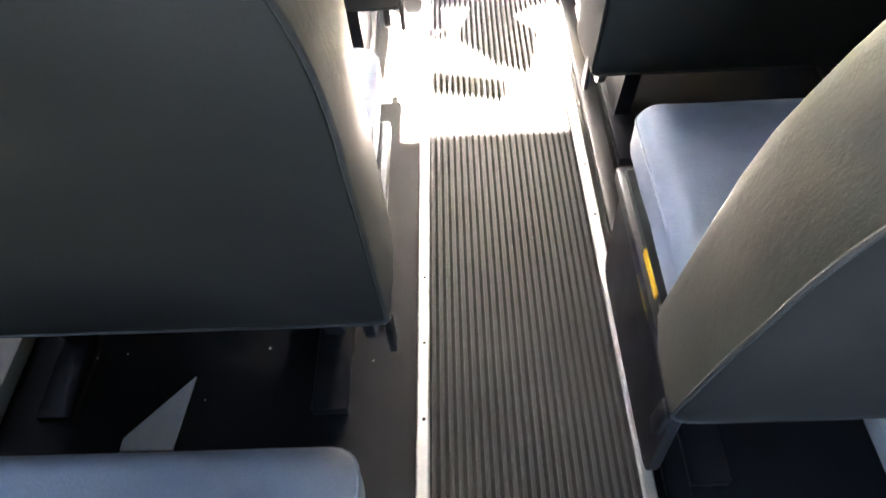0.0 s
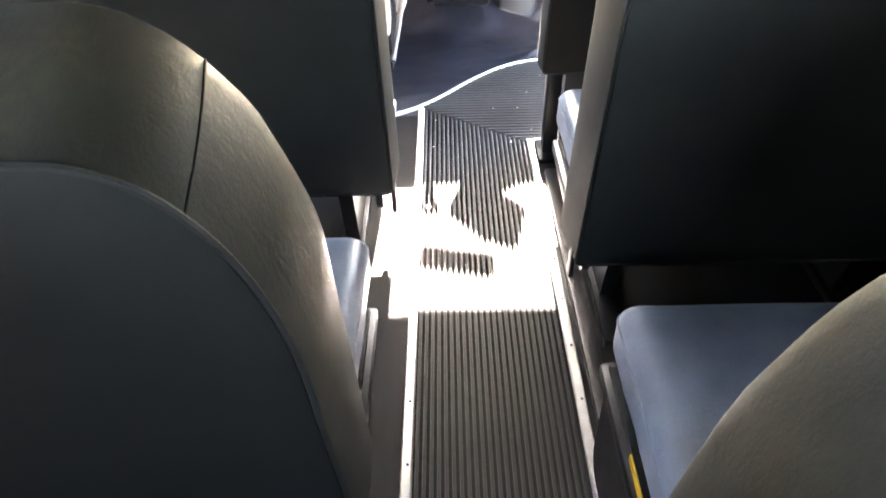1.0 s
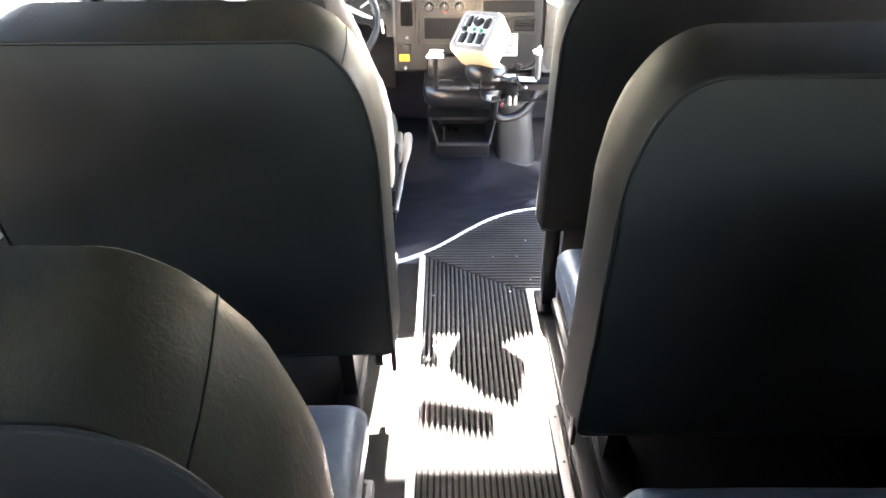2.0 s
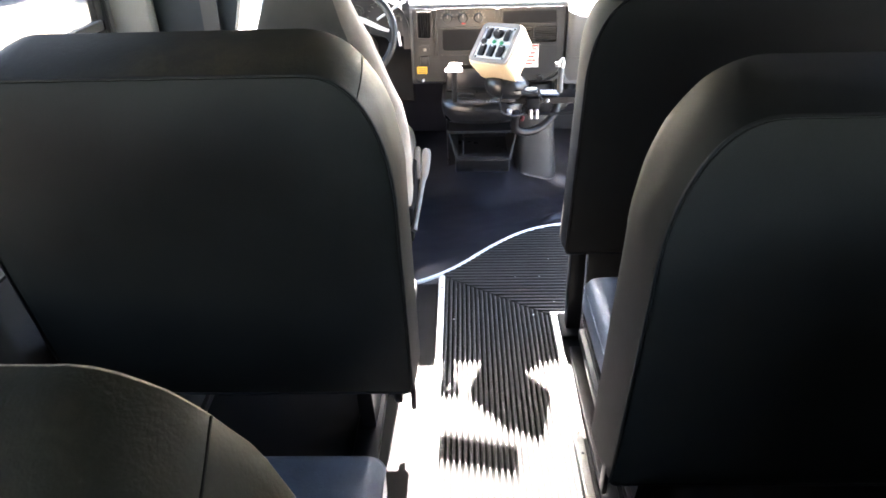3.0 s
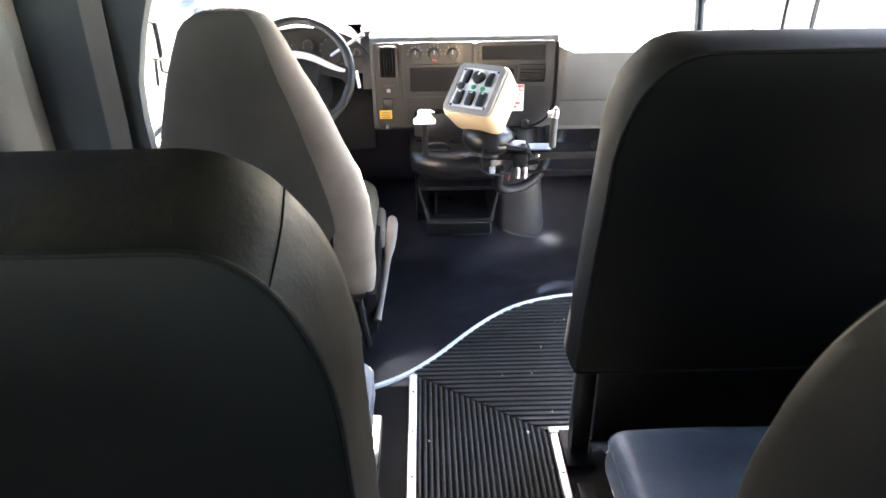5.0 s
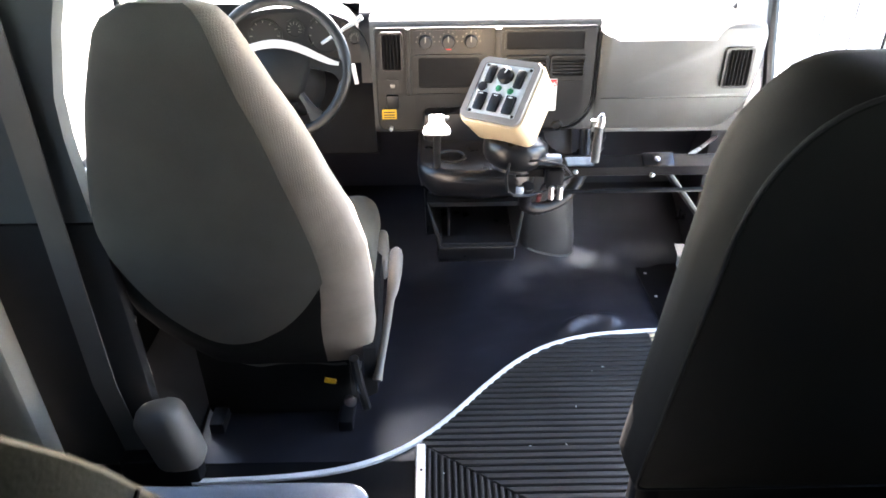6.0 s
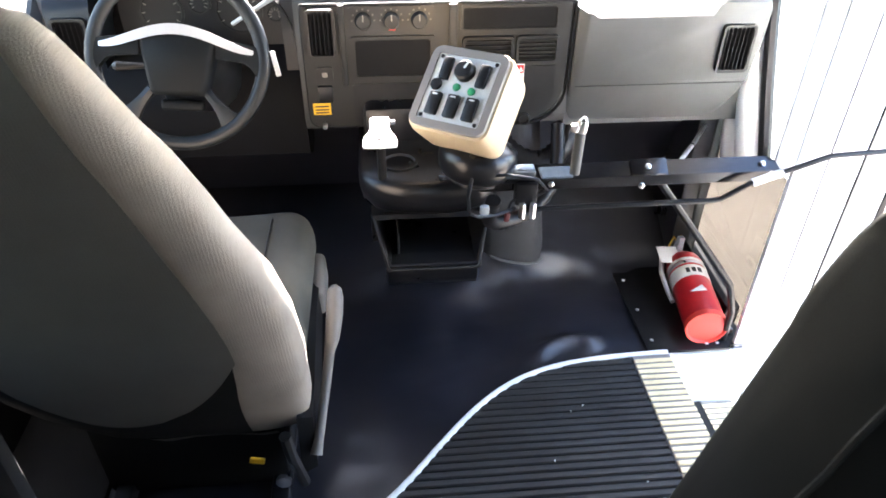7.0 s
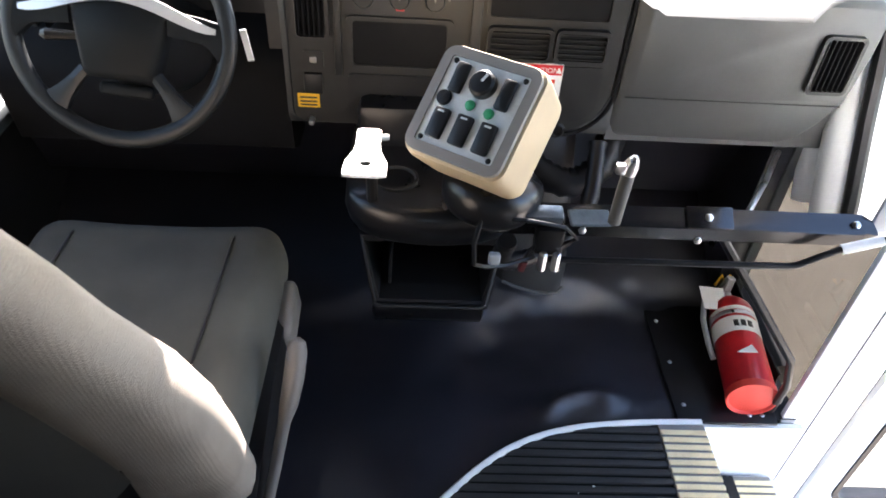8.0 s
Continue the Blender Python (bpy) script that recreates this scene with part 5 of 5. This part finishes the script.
def bracket():
    ob = thing("gear_bracket", "white metal bracket plate with a hole, above the console", "bracket", (-0.006, 3.536, 0.697))
    # flat plate, narrow at the front and flared towards the hole
    half = ((0.0, 0.073), (0.014, 0.073), (0.0195, 0.069), (0.0205, 0.061), (0.02, 0.037), (0.02, 0.017), (0.0225, 0.0), (0.028, -0.019), (0.0335, -0.034), (0.0345, -0.054), (0.0345, -0.07), (0.02, -0.073))
    out = list(half) + [(0.0, -0.073)] + [(-x, z) for x, z in half[:0:-1]]
    hole = [(0.0105 * math.sin(2 * math.pi * k / 24), -0.036 + 0.0115 * math.cos(2 * math.pi * k / 24)) for k in range(24)]
    b = ring_plate(out, hole, -0.003, 0.003)
    b.transform(Matrix.Rotation(radians(-92), 4, "X"))
    part("bracket_plate", b, M_WHITETRIM, ob)
    part("bracket_bolt", tube([(0.018, 0.05, -0.002), (0.034, 0.05, -0.002)], 0.006, 8), M_STEEL, ob)
    part("bracket_post", tube([(0, 0.055, -0.006), (0, 0.065, -0.06), (0, 0.09, -0.12), (0, 0.1, -0.17)], 0.011, 10), M_DARK, ob, "black post")
    return ob


bracket()


# ---- fire extinguisher on its tray ----
def extinguisher():
    tr = thing("extinguisher_tray", "black steel tray on the floor by the entry", "tray", (0.825, 3.7, 0.0))
    part("tray_base", span(-0.125, 0.11, -0.178, 0.2, 0.0, 0.008, 0.002), M_BLACK, tr)
    part("tray_side", span(0.11, 0.116, -0.1, 0.24, 0.0, 0.09, 0.002), M_BLACK, tr)
    part("tray_edge", span(0.125, 0.14, -0.12, 0.22, 0.005, 0.02, 0.002), M_STEEL, tr)
    for x, y in ((-0.1, -0.13), (-0.1, 0.0), (-0.1, 0.14), (0.05, -0.155), (0.08, -0.155)):
        part("bolt", lathe([(0.006, 0), (0.006, 0.004), (0.003, 0.006)], 6, T((x, y, 0.005))), M_STEEL, tr)
    ob = thing("fire_extinguisher", "red fire extinguisher lying on the black tray", "fire extinguisher", (0.862, 3.545, 0.064))
    M = pose(0, 0, 0, -88, 0, -7) @ Matrix.Diagonal((0.93, 0.93, 0.94, 1))

    def place(bm):
        bm.transform(M)
        return bm

    part("cylinder", place(lathe([(0.056, 0.008), (0.06, 0.02), (0.06, 0.27), (0.055, 0.295), (0.042, 0.315), (0.026, 0.325), (0.02, 0.335)], 28)), M_RED, ob, "red enamelled cylinder")
    part("foot_ring", place(lathe([(0.05, 0.012), (0.059, 0.0), (0.062, 0.0), (0.062, 0.02), (0.058, 0.022)], 28)), M_REDCAP, ob, "bright red plastic foot")
    part("foot_disc", place(lathe([(0.055, 0.006), (0.03, 0.012), (0.002, 0.014)], 24)), M_REDCAP, ob)
    part("paper_label", place(lathe([(0.0603, 0.175), (0.0608, 0.176), (0.0608, 0.225), (0.0603, 0.226)], 28)), M_PAPER, ob, "white label band")
    part("label_band", place(lathe([(0.0603, 0.25), (0.0608, 0.251), (0.0608, 0.262), (0.0603, 0.263)], 28)), M_PAPER, ob)
    lab = bmesh.new()
    for a, z0, z1 in ((-1.9, 0.19, 0.21), (-1.6, 0.19, 0.21), (-1.3, 0.19, 0.21)):
        add(lab, box(0.012, 0.003, z1 - z0, 0, 1, T((0.0605 * math.cos(a), 0.0605 * math.sin(a), (z0 + z1) / 2)) @ Matrix.Rotation(a + math.pi / 2, 4, "Z")))
    part("pictogram", place(lab), M_BEZEL, ob)
    tri = loft([[(x, y, z) for x, z in ((-0.028, 0.1), (0.022, 0.1), (0.012, 0.125))] for y in (-0.0625, -0.06)])
    tri.transform(Matrix.Rotation(radians(-8), 4, "Z"))
    part("white_mark", place(tri), M_PAPER, ob)
    part("valve", place(tube([(0, 0, 0.33), (0, 0, 0.375)], [0.018, 0.015], 12)), M_STEEL, ob, "metal valve")
    part("handle", place(box(0.02, 0.075, 0.01, 0.003, 2, pose(0.0, -0.02, 0.385, 18))), M_PALEMETAL, ob)
    part("handle", place(box(0.02, 0.085, 0.008, 0.003, 2, pose(0.0, -0.02, 0.36, 0))), M_PALEMETAL, ob)
    part("safety_pin", place(tube([(-0.03, -0.01, 0.38), (-0.012, -0.035, 0.4), (0.0, -0.015, 0.385), (0.012, -0.035, 0.405)], 0.004, 6)), M_YELLOW, ob, "yellow safety pin tie")
    part("inspection_tag", place(span(-0.085, -0.02, -0.035, -0.032, 0.262, 0.345)), M_PAPER, ob, "white inspection tag")
    part("hose", place(tube([(-0.02, -0.01, 0.35), (-0.065, -0.01, 0.33), (-0.08, 0.0, 0.25), (-0.075, 0.01, 0.17), (-0.068, 0.015, 0.13)], 0.008, 8)), M_PALEMETAL, ob, "grey discharge hose")
    part("clamp_band", place(lathe([(0.0605, 0.235), (0.062, 0.236), (0.062, 0.246), (0.0605, 0.247)], 28)), M_STEEL, ob)
    return ob


extinguisher()

# ---- rear-view mirror, door mirror, belt ----
rm = thing("rear_view_mirror", "dark rear-view mirror on the windscreen", "mirror", (0.095, 4.13, 1.275))
part("mirror_shell", box(0.228, 0.03, 0.07, 0.014, 3, pose(0, 0, 0, 0, -9)), M_DARK, rm)
part("mirror_glass", box(0.21, 0.002, 0.056, 0.0, 1, pose(0, -0.0162, 0, 0, -9)), M_MIRROR, rm)
part("mirror_stem", tube([(0, 0.015, 0), (0, 0.06, 0.06), (0, 0.13, 0.1)], 0.008, 8), M_DARK, rm)

dm = thing("door_mirror", "black outside mirror on the driver door", "mirror", (-1.18, 4.4, 0.78))
part("mirror_shell", box(0.09, 0.06, 0.17, 0.025, 3), M_DARK, dm)
part("mirror_glass", box(0.072, 0.004, 0.14, 0.0, 1, T((0, -0.032, 0))), M_MIRROR, dm)
part("mirror_arm", tube([(0.02, 0.02, -0.09), (0.02, 0.02, -0.14), (0.06, 0.02, -0.15), (0.24, 0.03, -0.14)], 0.008, 8), M_DARK, dm)
part("mirror_arm", tube([(0.0, 0.02, -0.09), (-0.01, 0.02, -0.2), (0.03, 0.02, -0.225), (0.24, 0.03, -0.215)], 0.008, 8), M_DARK, dm)

bt = thing("seat_belt", "dark taupe driver seat belt on the pillar", "seat belt", (-0.765, 2.985, 0.0))
part("webbing", loft([[(a - 0.026, b, z), (a + 0.026, b, z), (a + 0.026, b + 0.003, z), (a - 0.026, b + 0.003, z)] for a, b, z in ((0.012, 0.012, 0.06), (-0.004, 0.002, 0.3), (-0.004, 0.008, 0.6), (0.0, 0.012, 0.9), (0.004, 0.014, 1.25))]), M_LEVER, bt)
part("retractor_cover", rumple(box(0.12, 0.09, 0.2, 0.04, 4, pose(0.125, -0.02, 0.16, 0, -12)), 0.003, 14.0), M_LEVER, bt, "rounded dark taupe retractor cover", 60)
part("belt_anchor", span(-0.02, 0.17, -0.03, 0.02, -0.004, 0.08, 0.01), M_BLACK, bt)
part("upper_guide", box(0.07, 0.02, 0.05, 0.008, 2, T((0.004, 0.02, 1.25))), M_DARK, bt)


# ---- parked cars across the yard ----
def parked_car(x, y, turn):
    ob = thing("parked_car", "dark parked car across the sunlit yard", "car", (x, y, -0.76), "cars in the yard")
    ob.rotation_euler = (0, 0, radians(turn))
    secs = ((-2.2, 0.45, 0.78, 0.8), (-2.05, 0.32, 0.95, 0.88), (-0.9, 0.28, 1.0, 0.9), (0.9, 0.28, 0.98, 0.9), (1.95, 0.32, 0.85, 0.86), (2.2, 0.45, 0.65, 0.76))
    part("body", loft([[(sx, -w, z0), (sx, w, z0), (sx, w * 1.02, (z0 + z1) / 2), (sx, w * 0.94, z1), (sx, -w * 0.94, z1), (sx, -w * 1.02, (z0 + z1) / 2)] for sx, z0, z1, w in secs]), M_CARPAINT, ob, "", 50)
    cab_secs = ((-1.9, 0.98, 0.78), (-1.3, 1.5, 0.66), (-0.2, 1.56, 0.66), (0.35, 1.5, 0.66), (1.05, 0.97, 0.78))
    part("cabin", loft([[(sx, -w, 0.93), (sx, w, 0.93), (sx, w * 0.86, z), (sx, -w * 0.86, z)] for sx, z, w in cab_secs]), M_CARPAINT, ob, "", 50)
    for s in (-1, 1):
        part("side_window", loft([[(a, s * b, c) for a, b, c in ((-1.35, 0.7, 1.0), (0.6, 0.7, 1.0), (0.25, 0.6, 1.44), (-1.15, 0.6, 1.44))], [(a, s * (b + 0.03), c) for a, b, c in ((-1.35, 0.7, 1.0), (0.6, 0.7, 1.0), (0.25, 0.6, 1.44), (-1.15, 0.6, 1.44))]]), M_CARGLASS, ob)
        part("headlight", box(0.06, 0.3, 0.13, 0.02, 2, T((2.12, s * 0.58, 0.62))), M_PLATE, ob)
        for wx in (-1.35, 1.4):
            tyre = part("wheel", lathe([(0.2, -0.1), (0.31, -0.1), (0.33, -0.07), (0.33, 0.07), (0.31, 0.1), (0.2, 0.1)], 24, T((wx, s * 0.83, 0.33)) @ Matrix.Rotation(radians(90), 4, "X")), M_DARK, ob)
            part("rim", lathe([(0.2, -0.105), (0.19, -0.11), (0.05, -0.1), (0.05, 0.1), (0.19, 0.11), (0.2, 0.105)], 16, T((wx, s * 0.83, 0.33)) @ Matrix.Rotation(radians(90), 4, "X")), M_STEEL, tyre)
    return ob


parked_car(-10.6, 15.9, 4)
parked_car(-5.2, 16.6, 2)


def floor_crumbs():
    rng = random.Random(5)
    bm = bmesh.new()
    spots = [(0.212, 3.009), (0.354, 2.882), (0.223, 3.055)] + [(rng.uniform(-0.02, 0.6), rng.uniform(2.6, 3.4)) for k in range(14)] + [(rng.uniform(-0.9, -0.15), rng.uniform(0.9, 1.3)) for k in range(8)]
    for cx, cy in spots:
        if cy > trim_y(cx) - 0.03:
            continue
        r = rng.uniform(0.0012, 0.0032)
        add(bm, box(r * 2, r * rng.uniform(1.2, 2.4), r, r * 0.3, 1, pose(cx, cy, (0.0045 if cx > -0.05 else -0.004) + r * 0.4, 0, 0, rng.uniform(0, 180))))
    tagged(new("floor_crumbs", mesh_from("floor_crumbs", bm, M_PAPER)), "pale crumbs and grit on the black rubber floor", "crumbs", kind="stuff")


floor_crumbs()
